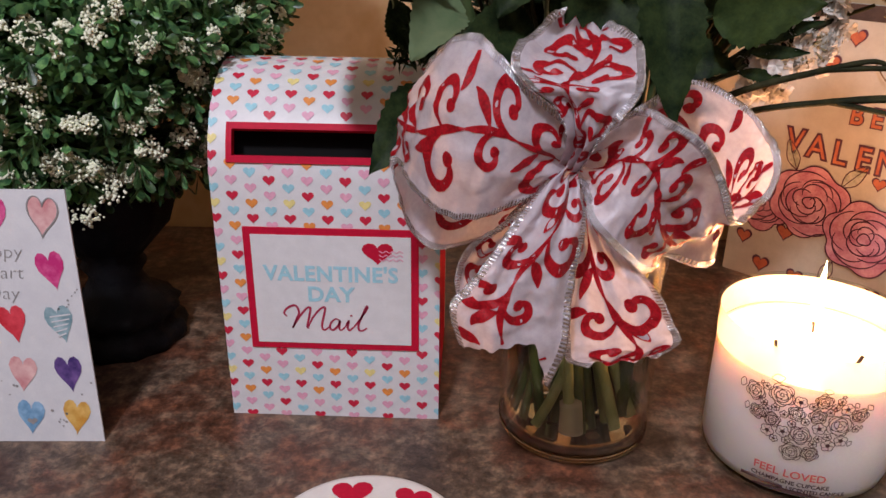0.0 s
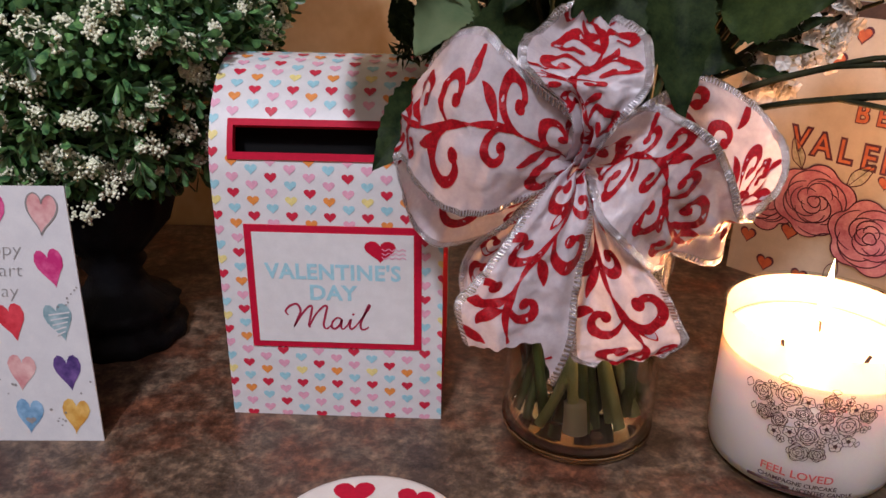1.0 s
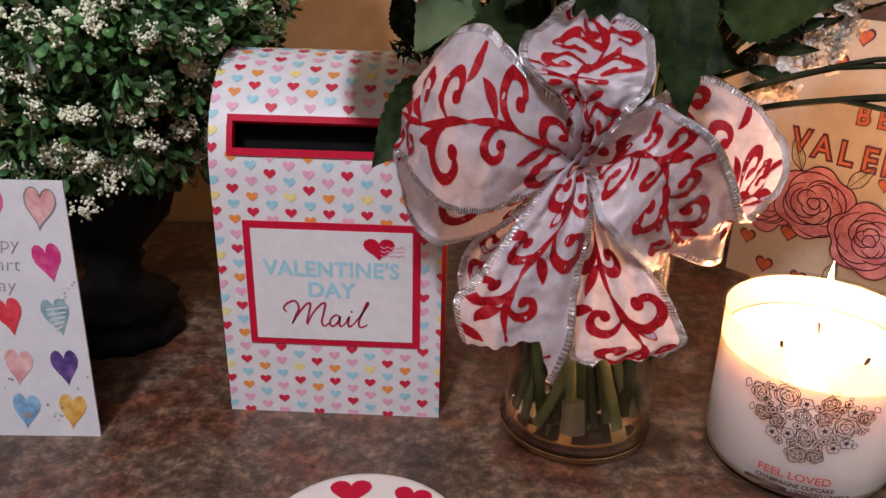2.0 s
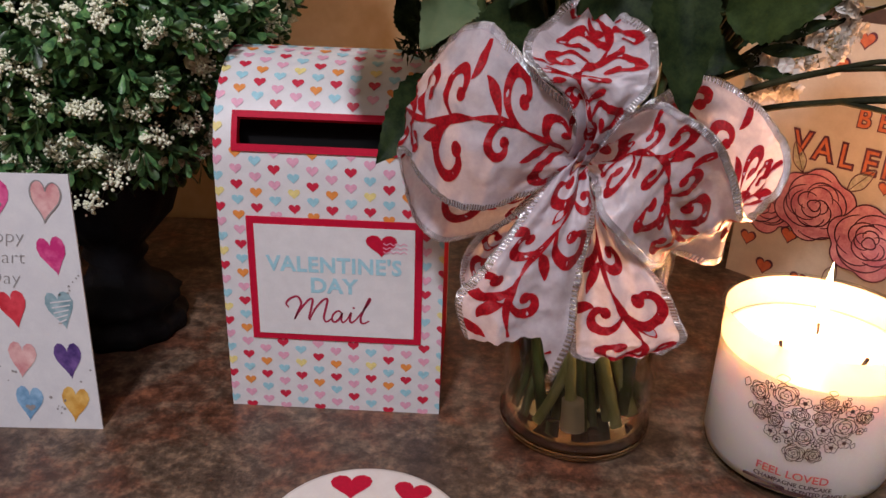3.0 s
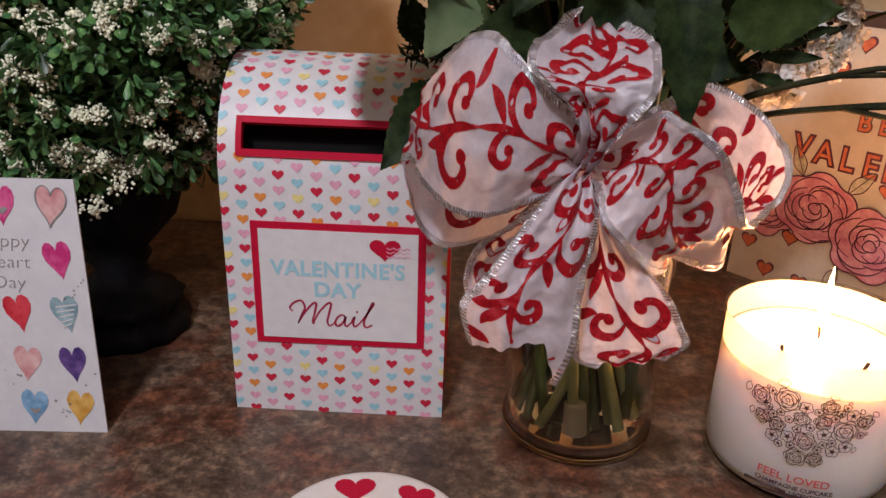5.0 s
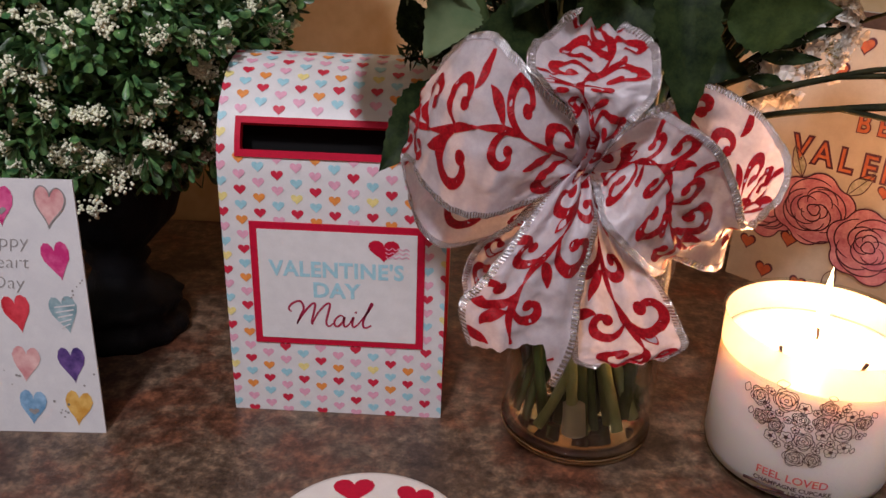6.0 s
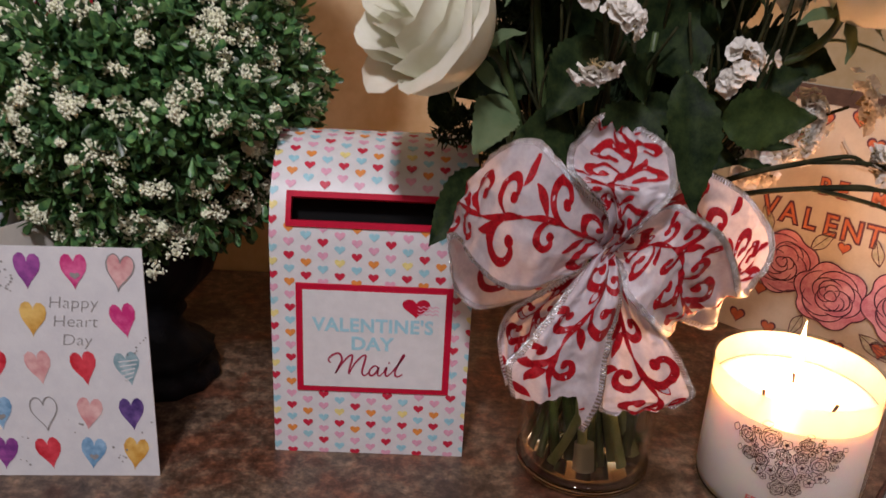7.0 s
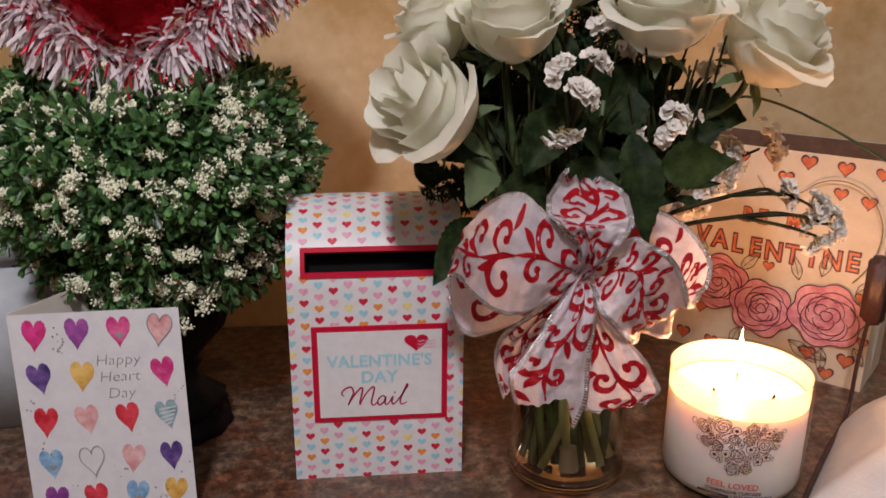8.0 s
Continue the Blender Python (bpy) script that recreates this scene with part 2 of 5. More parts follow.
def box_bm(lo, hi, bevel=0.0, segs=2):
    bm = bmesh.new()
    bmesh.ops.create_cube(bm, size=1.0)
    for v in bm.verts:
        v.co = Vector([lo[i] + (v.co[i] + 0.5) * (hi[i] - lo[i]) for i in range(3)])
    if bevel:
        bmesh.ops.bevel(bm, geom=bm.edges[:], offset=bevel, segments=segs, affect="EDGES")
    return bm

def lathe(profile, segs=48):
    """Verts and faces of a profile of (radius, z) turned round z."""
    V, F = [], []
    for r, z in profile:
        for k in range(segs):
            a = 2 * math.pi * k / segs
            V.append((r * math.cos(a), r * math.sin(a), z))
    for i in range(len(profile) - 1):
        for k in range(segs):
            j = (k + 1) % segs
            F.append((i * segs + k, i * segs + j, (i + 1) * segs + j, (i + 1) * segs + k))
    return V, F

def catmull(points, s):
    """Smooth curve through points at s in 0..1."""
    n = len(points) - 1
    x = min(max(s, 0.0), 1.0) * n
    i = min(int(x), n - 1)
    f = x - i
    p = [Vector(points[min(max(i + k, 0), n)]) for k in (-1, 0, 1, 2)]
    return 0.5 * (2 * p[1] + (p[2] - p[0]) * f + (2 * p[0] - 5 * p[1] + 4 * p[2] - p[3]) * f * f + (3 * p[1] - p[0] - 3 * p[2] + p[3]) * f ** 3)

def tube(points, r0, r1, sides=7, steps=14):
    V, F = [], []
    for i in range(steps + 1):
        s = i / steps
        c = catmull(points, s)
        d = (catmull(points, min(s + 0.02, 1)) - catmull(points, max(s - 0.02, 0))).normalized()
        a = d.cross(Vector((0.3, 0.2, 0.93))).normalized()
        b = d.cross(a)
        r = r0 + (r1 - r0) * s
        for k in range(sides):
            w = 2 * math.pi * k / sides
            V.append(c + a * r * math.cos(w) + b * r * math.sin(w))
    for i in range(steps):
        for k in range(sides):
            j = (k + 1) % sides
            F.append((i * sides + k, i * sides + j, (i + 1) * sides + j, (i + 1) * sides + k))
    F.append(tuple(range(sides))), F.append(tuple(steps * sides + k for k in range(sides)))
    return V, F

def heart(w, h, cx=0.0, cy=0.0, turn=0.0, n=22):
    out = []
    for k in range(n):
        a = 2 * math.pi * (k + 0.5) / n
        x = math.sin(a) ** 3 / 2
        y = (13 * math.cos(a) - 5 * math.cos(2 * a) - 2 * math.cos(3 * a) - math.cos(4 * a) + 2.6) / 29.0
        x, y = x * w, y * h
        out.append((cx + x * math.cos(turn) - y * math.sin(turn), cy + x * math.sin(turn) + y * math.cos(turn)))
    return out

class Print:
    """Flat shapes in (u, v), laid on a surface by place(u, v)."""
    def __init__(self, place, keep=None):
        self.place, self.keep, self.V, self.F = place, keep, [], []

    def poly(self, pts):
        n, k = len(self.V), len(pts)
        cx, cy = sum(p[0] for p in pts) / k, sum(p[1] for p in pts) / k
        self.V += [self.place(cx, cy)] + [self.place(*p) for p in pts]
        self.F += [(n, n + 1 + i, n + 1 + (i + 1) % k) for i in range(k)]

    def stroke(self, pts, w0, w1=None, mid=None, steps=None):
        """A brush stroke; width from w0 through mid to w1."""
        w1 = w0 if w1 is None else w1
        mid = (w0 + w1) / 2 if mid is None else mid
        P3 = [(p[0], p[1], 0) for p in pts]
        steps = steps or max(6, 4 * (len(pts) - 1))
        base = len(self.V)
        inside = []
        for i in range(steps + 1):
            s = i / steps
            c = catmull(P3, s)
            inside.append(self.keep is None or self.keep(c.x, c.y))
            d = catmull(P3, min(s + 0.01, 1)) - catmull(P3, max(s - 0.01, 0))
            nx, ny = (-d.y, d.x)
            q = math.hypot(nx, ny) or 1.0
            w = (w0 * (1 - s) ** 2 + 2 * s * (1 - s) * (2 * mid - (w0 + w1) / 2) + w1 * s * s) / 2
            self.V += [self.place(c.x + nx / q * w, c.y + ny / q * w), self.place(c.x - nx / q * w, c.y - ny / q * w)]
        for i in range(steps):
            a = base + 2 * i
            if inside[i] and inside[i + 1]:
                self.F.append((a, a + 1, a + 3, a + 2))

    def ring(self, pts, w):
        self.stroke(list(pts) + [pts[0]], w, w, w, 3 * len(pts))

    def text(self, body, cx, cy, size, fat=0.0, align="CENTER", shear=0.0, squeeze=1.0, gap=1.0):
        cu = bpy.data.curves.new("lettering", "FONT")
        cu.body, cu.size, cu.align_x, cu.align_y, cu.offset, cu.shear = body, size, align, "CENTER", fat, shear
        cu.resolution_u, cu.space_character = 3, gap
        ob = bpy.data.objects.new("lettering", cu)
        scene.collection.objects.link(ob)
        me = bpy.data.meshes.new_from_object(ob.evaluated_get(bpy.context.evaluated_depsgraph_get()))
        n = len(self.V)
        self.V += [self.place(cx + v.co.x * squeeze, cy + v.co.y) for v in me.vertices]
        self.F += [tuple(n + i for i in p.vertices) for p in me.polygons]
        bpy.data.objects.remove(ob)
        bpy.data.curves.remove(cu)
        bpy.data.meshes.remove(me)

    def put(self, name, material, parent, label=""):
        return mesh_ob(name, self.V, self.F, material, parent, False, label)

def on_plane(origin, right, up, lift):
    o, r, u = Vector(origin), Vector(right).normalized(), Vector(up).normalized()
    n = r.cross(u) * lift
    return lambda a, b: o + r * a + u * b + n

# ---- structure ----
def slab(name, lo, hi, material, label, bevel=0.0):
    ob = part(name, box_bm(lo, hi, bevel), material, None, label, False)
    return tagged(ob, label, name.split("_")[0], kind="structure")

slab("countertop", (-1.3, -0.34, -0.04), (1.3, 0.768, 0.0), M_COUNTER, "brown and grey slate-look laminate countertop", 0.004)
slab("wall_back", (-1.5, 0.77, -0.9), (1.5, 0.89, 1.5), M_WALL, "tan painted wall behind the counter")
slab("wall_front", (-1.5, -1.72, -0.9), (1.5, -1.6, 1.5), M_WALL, "plain tan wall behind the camera")
slab("wall_left", (-1.62, -1.72, -0.9), (-1.5, 0.89, 1.5), M_WALL, "plain tan side wall")
slab("wall_right", (1.5, -1.72, -0.9), (1.62, 0.89, 1.5), M_WALL, "plain tan side wall")
slab("floor", (-1.62, -1.72, -1.0), (1.62, 0.89, -0.9), M_FLOOR, "brown floor below the counter")
slab("ceiling", (-1.62, -1.72, 1.5), (1.62, 0.89, 1.6), M_CEIL, "off-white ceiling")
slab("counter_base", (-1.3, -0.3, -0.898), (1.3, 0.766, -0.042), M_FLOOR, "dark wooden counter base")

# ---- mailbox ----
def mailbox():
    x0, x1, y0, R, zs = -0.1425, -0.0105, 0.451, 0.060, 0.157
    box = thing("mailbox", "white cardboard mailbox printed with small hearts, on the counter", "mailbox", (x0, y0, 0))
    W = x1 - x0
    arc = math.pi * R

    def skin(u, s, lift=0.0):
        """u across, s up the front and over the roof."""
        if s <= zs:
            return Vector((u, -lift, s))
        if s <= zs + arc:
            a = (s - zs) / R
            return Vector((u, R - (R + lift) * math.cos(a), zs + (R + lift) * math.sin(a)))
        return Vector((u, 2 * R + lift, zs - (s - zs - arc)))

    total = 2 * zs + arc
    steps = [zs * i / 6 for i in range(6)] + [zs + arc * i / 28 for i in range(29)] + [zs + arc + zs * (i + 1) / 3 for i in range(3)]
    V, F = [], []
    s_a, s_b = zs + 0.0152, zs + 0.0315
    cols = [0.0, 0.013, W - 0.013, W]
    rows = sorted(steps + [s_a, s_b])
    for s in rows:
        V += [skin(u, s) for u in cols]
    for i in range(len(rows) - 1):
        for k in range(3):
            if k == 1 and rows[i] >= s_a - 1e-6 and rows[i + 1] <= s_b + 1e-6:
                continue
            F.append((4 * i + k, 4 * i + k + 1, 4 * i + k + 5, 4 * i + k + 4))
    mesh_ob("front_and_roof", V, F, M_CARDBOARD, box)
    for u, flip in ((0.0004, 1), (W - 0.0004, -1)):
        V = [skin(u, s) for s in steps]
        mesh_ob("side_panel", V, [tuple(range(len(V)))[::flip]], M_RED_BOARD, box, False, "red side panel")
    part("base_panel", box_bm((0.001, 0.001, 0.0), (W - 0.001, 2 * R - 0.001, 0.002)), M_CARDBOARD, box, "", False)
    # sheet behind the opening that stands in for the shade in there
    part("slot_shade_sheet", box_bm((0.010, 0.0205, 0.150), (W - 0.010, 0.0225, 0.195)), M_SLOT_SHADE, box, "near-black sheet standing in for the shade inside the slot", False)
    # red rim round the slot
    V, F = [], []
    outer = (0.0105, W - 0.0105, s_a - 0.0032, s_b + 0.0030)
    inner = (0.0138, W - 0.0138, s_a + 0.0008, s_b - 0.0008)
    n = 10
    for a, b, c, d in (outer, inner):
        ring = [(a + (b - a) * i / n, c) for i in range(n)] + [(b, c + (d - c) * i / n) for i in range(n)] + [(b - (b - a) * i / n, d) for i in range(n)] + [(a, d - (d - c) * i / n) for i in range(n)]
        V += [skin(u, s, 0.0014) for u, s in ring]
    inn = [(u, s) for u, s in ring]
    V += [skin(u, s, -0.004) for u, s in inn]
    a, b, c, d = outer
    ring = [(a + (b - a) * i / n, c) for i in range(n)] + [(b, c + (d - c) * i / n) for i in range(n)] + [(b - (b - a) * i / n, d) for i in range(n)] + [(a, d - (d - c) * i / n) for i in range(n)]
    V += [skin(u, s, 0.0) for u, s in ring]
    m = 4 * n
    for i in range(m):
        j = (i + 1) % m
        F += [(i, j, m + j, m + i), (m + i, m + j, 2 * m + j, 2 * m + i), (3 * m + i, 3 * m + j, j, i)]
    mesh_ob("slot_rim", V, F, M_RED_BOARD, box, False, "raised red rim of the letter slot")
    # printed hearts
    rows_of = ("rp", "bp", "pr", "pb", "op", "rr", "bb", "yo")
    on_skin = lambda u, s: skin(min(max(u, 0.0), W), max(s, 0.0), 0.00035)
    row, dx, dz = 0, 0.0218, 0.00465
    while row * dz < zs + arc * 0.8:
        s = 0.0006 + row * dz
        k, u = 0, 0.0016 + (0.0 if row % 2 else dx / 2)
        while u < W + 0.003:
            under_rim = s_a - 0.003 < s < s_b + 0.003 and 0.0100 < u < W - 0.0100
            under_label = 0.0535 < s < 0.1275 and 0.0195 < u < W - 0.0155
            if not (under_rim or under_label):
                p = Print(on_skin)
                p.poly(heart(0.0071, 0.0061, u, s, 0.0, 18))
                p.put("printed_heart", M_H[rows_of[row % 8][k % 2]], box)
            u += dx
            k += 1
        row += 1
    # label
    lx0, lx1, lz0, lz1 = 0.0165, 0.1195, 0.0505, 0.1305
    part("label_frame", box_bm((lx0, -0.0012, lz0), (lx1, 0.0, lz1)), M_RED_BOARD, box, "red label border", False)
    part("label_panel", box_bm((lx0 + 0.0045, -0.0018, lz0 + 0.0042), (lx1 - 0.0045, -0.0013, lz1 - 0.0042)), M_CARDBOARD, box, "", False)
    place = on_plane((0, -0.0018, 0), (1, 0, 0), (0, 0, 1), 0.0003)
    p = Print(place)
    p.text("VALENTINE'S", 0.0675, 0.1015, 0.0136, 0.00042, squeeze=0.95, gap=1.07)
    p.text("DAY", 0.0668, 0.0880, 0.0136, 0.00042, squeeze=1.0, gap=1.05)
    p.put("lettering", M_BLUE_TEXT, box, "pale blue capital letters")
    p = Print(place)
    o = (0.0385, 0.0640)
    def at(*q):
        return [(o[0] + x * 0.001, o[1] + y * 0.001) for x, y in q]
    for line in (at((1, 9), (-0.6, 11.5), (2, 15), (6.5, 16.5), (8.5, 12), (6.5, 7), (4, 1)), at((4, 1), (8, 8), (13, 14.5), (15.5, 15), (14.5, 9), (13, 2.5), (14, 1)),
                 at((13.6, 2), (17, 9), (22, 15), (24.5, 15.4), (23.5, 10), (22, 3), (23.5, 0.2), (26.5, 2.5)),
                 at((33, 7), (30.5, 8), (27.5, 5), (27, 1.5), (29, 0.4), (32, 3.5), (33.2, 7), (32.6, 2), (33.8, 0.3), (36.5, 3)),
                 at((36.5, 3), (38.6, 7), (37.8, 2.5), (38.8, 0.4), (41.5, 2.6)), at((41.5, 2.6), (46, 9), (50, 15.6), (49.6, 17), (47.5, 12), (44.6, 5), (44.6, 1), (46.5, 0.3), (49.5, 2.2))):
        p.stroke(line, 0.0009, 0.0009, 0.0014, 40)
    p.poly([(o[0] + 0.0402 + 0.0008 * math.cos(k), o[1] + 0.0105 + 0.0008 * math.sin(k)) for k in range(6)])
    p.put("lettering", M_MAIL, box, "crimson handwritten word")
    p = Print(place)
    p.poly(heart(0.0185, 0.0140, 0.0955, 0.1155))
    p.put("stamp_heart", M_RED_BOARD, box, "red heart stamp")
    p = Print(on_plane((0, -0.0018, 0), (1, 0, 0), (0, 0, 1), 0.0006))
    for k in range(3):
        p.stroke([(0.0965 + 0.0020 * i, 0.1155 - 0.0026 * k + 0.0006 * (-1) ** i + 0.0018) for i in range(8)], 0.0006, 0.0006, 0.0006, 30)
    p.put("postmark_lines", M_H["p"], box)
    return box

mailbox()

# ---- greeting card ----
def greeting_card():
    w, h = 0.1132, 0.159
    card = thing("greeting_card", "white folded greeting card with watercolour hearts, standing open", "card", (-0.3262, 0.4122, 0.0))
    lean = math.radians(4.0)
    card.rotation_euler = (0, 0, math.radians(3.0))
    up = Vector((-0.012, math.sin(lean), math.cos(lean))).normalized()
    right = Vector((1, 0, 0))
    n = right.cross(up)
    def sheet(name, a, b, label, m):
        d = (b - a).normalized()
        nn = d.cross(up).normalized() * 0.0006
        V = [a, b, b + up * h, a + up * h]
        V = [v + nn for v in V] + [v - nn for v in V]
        F = [(0, 1, 2, 3), (7, 6, 5, 4), (0, 4, 5, 1), (1, 5, 6, 2), (2, 6, 7, 3), (3, 7, 4, 0)]
        return mesh_ob(name, V, F, m, card, False, label)
    sheet("front_leaf", Vector((0, 0, 0)), right * w, "", M_PAPER)
    sheet("back_leaf", Vector((-0.0005, 0.002, 0)), Vector((w * 0.50, 0.088, 0)), "cream inside of the card", M_CREAM)
    place = on_plane((0, 0, 0), right, up, 0.0010)
    hues = [["c", "v", "k", "s"], ["n", "o", "", "k"], ["r", "s", "r", "g"], ["b", "", "s", "n"], ["v", "r", "b", "o"]]
    inks = {"c": ((0.62, 0.02, 0.12), (0.72, 0.05, 0.30)), "v": ((0.20, 0.04, 0.26), (0.42, 0.10, 0.38)), "k": ((0.68, 0.03, 0.22), (0.76, 0.16, 0.36)), "s": ((0.74, 0.30, 0.32), (0.80, 0.52, 0.50)),
            "n": ((0.06, 0.03, 0.18), (0.20, 0.11, 0.34)), "o": ((0.72, 0.36, 0.06), (0.80, 0.52, 0.16)), "r": ((0.62, 0.01, 0.03), (0.72, 0.07, 0.10)), "g": ((0.22, 0.38, 0.44), (0.42, 0.56, 0.60)),
            "b": ((0.14, 0.34, 0.58), (0.34, 0.55, 0.74))}
    wash = {k: grain("watercolour_" + k, tuple(x * 0.85 for x in a), tuple(min(0.85, x * 1.12) for x in b), 75.0, 0.6, 0.0, 0.0, 3.0) for k, (a, b) in inks.items()}
    xs, ys = (0.142, 0.388, 0.634, 0.874), (0.100, 0.300, 0.508, 0.712, 0.895)
    rng = random.Random(4)
    for i, row in enumerate(hues):
        for k, c in enumerate(row):
            cx, cy, turn = xs[k] * w, (1 - ys[i]) * h, rng.uniform(-0.16, 0.16)
            pts = heart(0.0162, 0.0238, cx, cy, turn)
            pts = [(x + rng.uniform(-2e-4, 2e-4), y + rng.uniform(-2e-4, 2e-4)) for x, y in pts]
            if c:
                p = Print(place)
                p.poly(pts)
                p.put("painted_heart", wash[c], card)
            if (i, k) in ((0, 3), (3, 1)):
                p = Print(on_plane((0, 0, 0), right, up, 0.0013))
                p.ring(heart(0.0168, 0.0240, cx, cy, turn), 0.0007)
                p.put("heart_outline", M_GREY_INK, card)
            if (i, k) == (2, 3):
                p = Print(on_plane((0, 0, 0), right, up, 0.0013))
                for q in range(5):
                    p.stroke([(cx - 0.0055 + q * 0.0006, cy + 0.0050 - q * 0.0032), (cx + 0.0065 - q * 0.001, cy + 0.0068 - q * 0.0030)], 0.0009)
                p.put("white_stripes", M_PAPER, card)
            if (i, k) in ((0, 2), (3, 0), (4, 2)):
                p = Print(on_plane((0, 0, 0), right, up, 0.0013))
                p.poly(heart(0.0062, 0.0046, cx + 0.0004, cy - 0.0025))
                p.put("small_heart", M_GREY_INK, card)
    p = Print(place)
    for q in range(46):
        x, y = rng.choice(((0.27, 0.10), (0.28, 0.16), (0.05, 0.42), (0.97, 0.38), (0.93, 0.43), (0.55, 0.75), (0.27, 0.81), (0.80, 0.91), (0.25, 0.93), (0.13, 0.63), (0.96, 0.78)))
        x, y = (x + rng.gauss(0, 0.025)) * w, (1 - y + rng.gauss(0, 0.02)) * h
        r = rng.uniform(0.0004, 0.0010)
        if 0.001 < x < w - 0.001:
            p.poly([(x + r * math.cos(a), y + r * math.sin(a)) for a in range(6)])
    tagged(p.put("ink_dots", M_GREY_INK, card), kind="stuff")
    p = Print(place)
    for k, word in enumerate(("Happy", "Heart", "Day")):
        p.text(word, 0.608 * w, (1 - 0.228 - 0.079 * k) * h, 0.0112, -0.00018, shear=0.15, squeeze=1.05)
    p.put("lettering", M_GREY_INK, card, "grey handwritten words")

greeting_card()

# ---- coaster ----
def coaster():
    c = thing("coaster", "round white coaster printed with red hearts, lying on the counter", "coaster", (-0.043, 0.3335, 0))
    V, F = lathe([(0.0, 0.0), (0.052, 0.0), (0.0545, 0.0015), (0.0548, 0.004), (0.0535, 0.0058), (0.051, 0.0062), (0.0, 0.0062)], 64)
    mesh_ob("disc", V, F, M_COASTER, c)
    for shape in (heart(0.023, 0.020, -0.0115, 0.036, 0.1), heart(0.021, 0.018, 0.0215, 0.033, -0.2), heart(0.024, 0.020, 0.0, 0.008), heart(0.02, 0.018, -0.032, 0.012, 0.3)):
        p = Print(on_plane((0, 0, 0.0062), (1, 0, 0), (0, 1, 0), 0.0004))
        p.poly(shape)
        p.put("printed_heart", M_RED_BOARD, c)

coaster()

# ---- topiary ----
def topiary():
    rng = random.Random(11)
    C = Vector((-0.252, 0.548, 0.236))
    R = Vector((0.118, 0.110, 0.094))
    t = thing("topiary", "artificial boxwood ball with white blossom in a black urn", "topiary", (C.x, C.y, 0))
    prof = [(0.0, 0.0), (0.044, 0.0), (0.046, 0.005), (0.044, 0.012), (0.037, 0.015), (0.040, 0.022), (0.043, 0.026), (0.036, 0.031), (0.024, 0.040), (0.018, 0.052), (0.023, 0.060), (0.020, 0.066), (0.030, 0.078), (0.044, 0.094), (0.050, 0.112), (0.047, 0.128), (0.054, 0.138), (0.058, 0.142), (0.055, 0.146), (0.045, 0.146), (0.040, 0.130), (0.0, 0.128)]
    V, F = lathe(prof, 48)
    V = [(x * (1 + 0.035 * math.cos(12 * math.atan2(y, x)) * (1 if z < 0.032 or 0.07 < z < 0.12 else 0)), y * (1 + 0.035 * math.cos(12 * math.atan2(y, x)) * (1 if z < 0.032 or 0.07 < z < 0.12 else 0)), z) for x, y, z in V]
    mesh_ob("urn", V, F, M_BLACK, t, True, "black fluted urn")
    # added filler ball, its dark colour stands in for shade among the leaves
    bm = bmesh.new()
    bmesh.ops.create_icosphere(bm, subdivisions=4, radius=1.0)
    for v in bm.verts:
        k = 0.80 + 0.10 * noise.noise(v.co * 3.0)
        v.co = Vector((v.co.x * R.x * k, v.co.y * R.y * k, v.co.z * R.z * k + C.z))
    part("inner_core", bm, M_CORE_SHADE, t, "dark filler ball coloured as the shade deep between the leaves")
    V, F = [], []
    def leaf(base, d, side, length, width, bend):
        n = len(V)
        up = side.cross(d)
        V.append(base)
        for along, half, rise in ((0.42, 0.28, 0.3), (0.74, 0.50, 0.68), (0.94, 0.32, 0.95)):
            c = base + d * length * along + up * bend * rise
            V.extend([c + side * width * half, c - up * 0.0007 + d * length * (0.06 if along > 0.9 else 0.0), c - side * width * half])
        F.extend([(n, n + 1, n + 2), (n, n + 2, n + 3), (n + 1, n + 4, n + 5, n + 2), (n + 2, n + 5, n + 6, n + 3), (n + 4, n + 7, n + 8, n + 5), (n + 5, n + 8, n + 9, n + 6)])
    def rand_dir():
        while True:
            v = Vector((rng.uniform(-1, 1), rng.uniform(-1, 1), rng.uniform(-1, 1)))
            if 0.1 < v.length < 1:
                return v.normalized()
    for q in range(2000):
        d = rand_dir()
        if d.y > 0.45 and rng.random() < 0.75:
            continue
        lump = 0.93 + 0.16 * noise.noise(d * 2.6 + Vector((3, 1, 7))) + rng.uniform(-0.07, 0.06)
        p = Vector((d.x * R.x, d.y * R.y, d.z * R.z)) * lump
        axis = (d + rand_dir() * 0.55 + Vector((0, 0, -0.35 if d.z < -0.35 else 0.12))).normalized()
        if d.z < -0.45:
            p.z -= rng.uniform(0, 0.024)
        p.z += C.z
        a = axis.cross(rand_dir()).normalized()
        b = axis.cross(a)
        for whorl in range(rng.choice((2, 3, 3))):
            base = p + axis * (0.0055 * whorl)
            m = 3 if whorl else 4
            for k in range(m):
                w = 2 * math.pi * (k + 0.5 * whorl) / m + rng.uniform(-0.3, 0.3)
                o = a * math.cos(w) + b * math.sin(w)
                dd = (o * (1.0 - 0.22 * whorl) + axis * (0.35 + 0.3 * whorl)).normalized()
                leaf(base, dd, axis.cross(o).normalized(), rng.uniform(0.0095, 0.0150), rng.uniform(0.0042, 0.0064), rng.uniform(-0.002, 0.0025))
    tagged(mesh_ob("leaves", V, F, M_BOX_LEAF, t), "small glossy green leaves", kind="stuff")
    # blossom clusters of tiny beads
    bm = bmesh.new()
    bmesh.ops.create_icosphere(bm, subdivisions=1, radius=1.0)
    bv = [v.co.copy() for v in bm.verts]
    bf = [tuple(v.index for v in f.verts) for f in bm.faces]
    bm.free()
    V, F = [], []
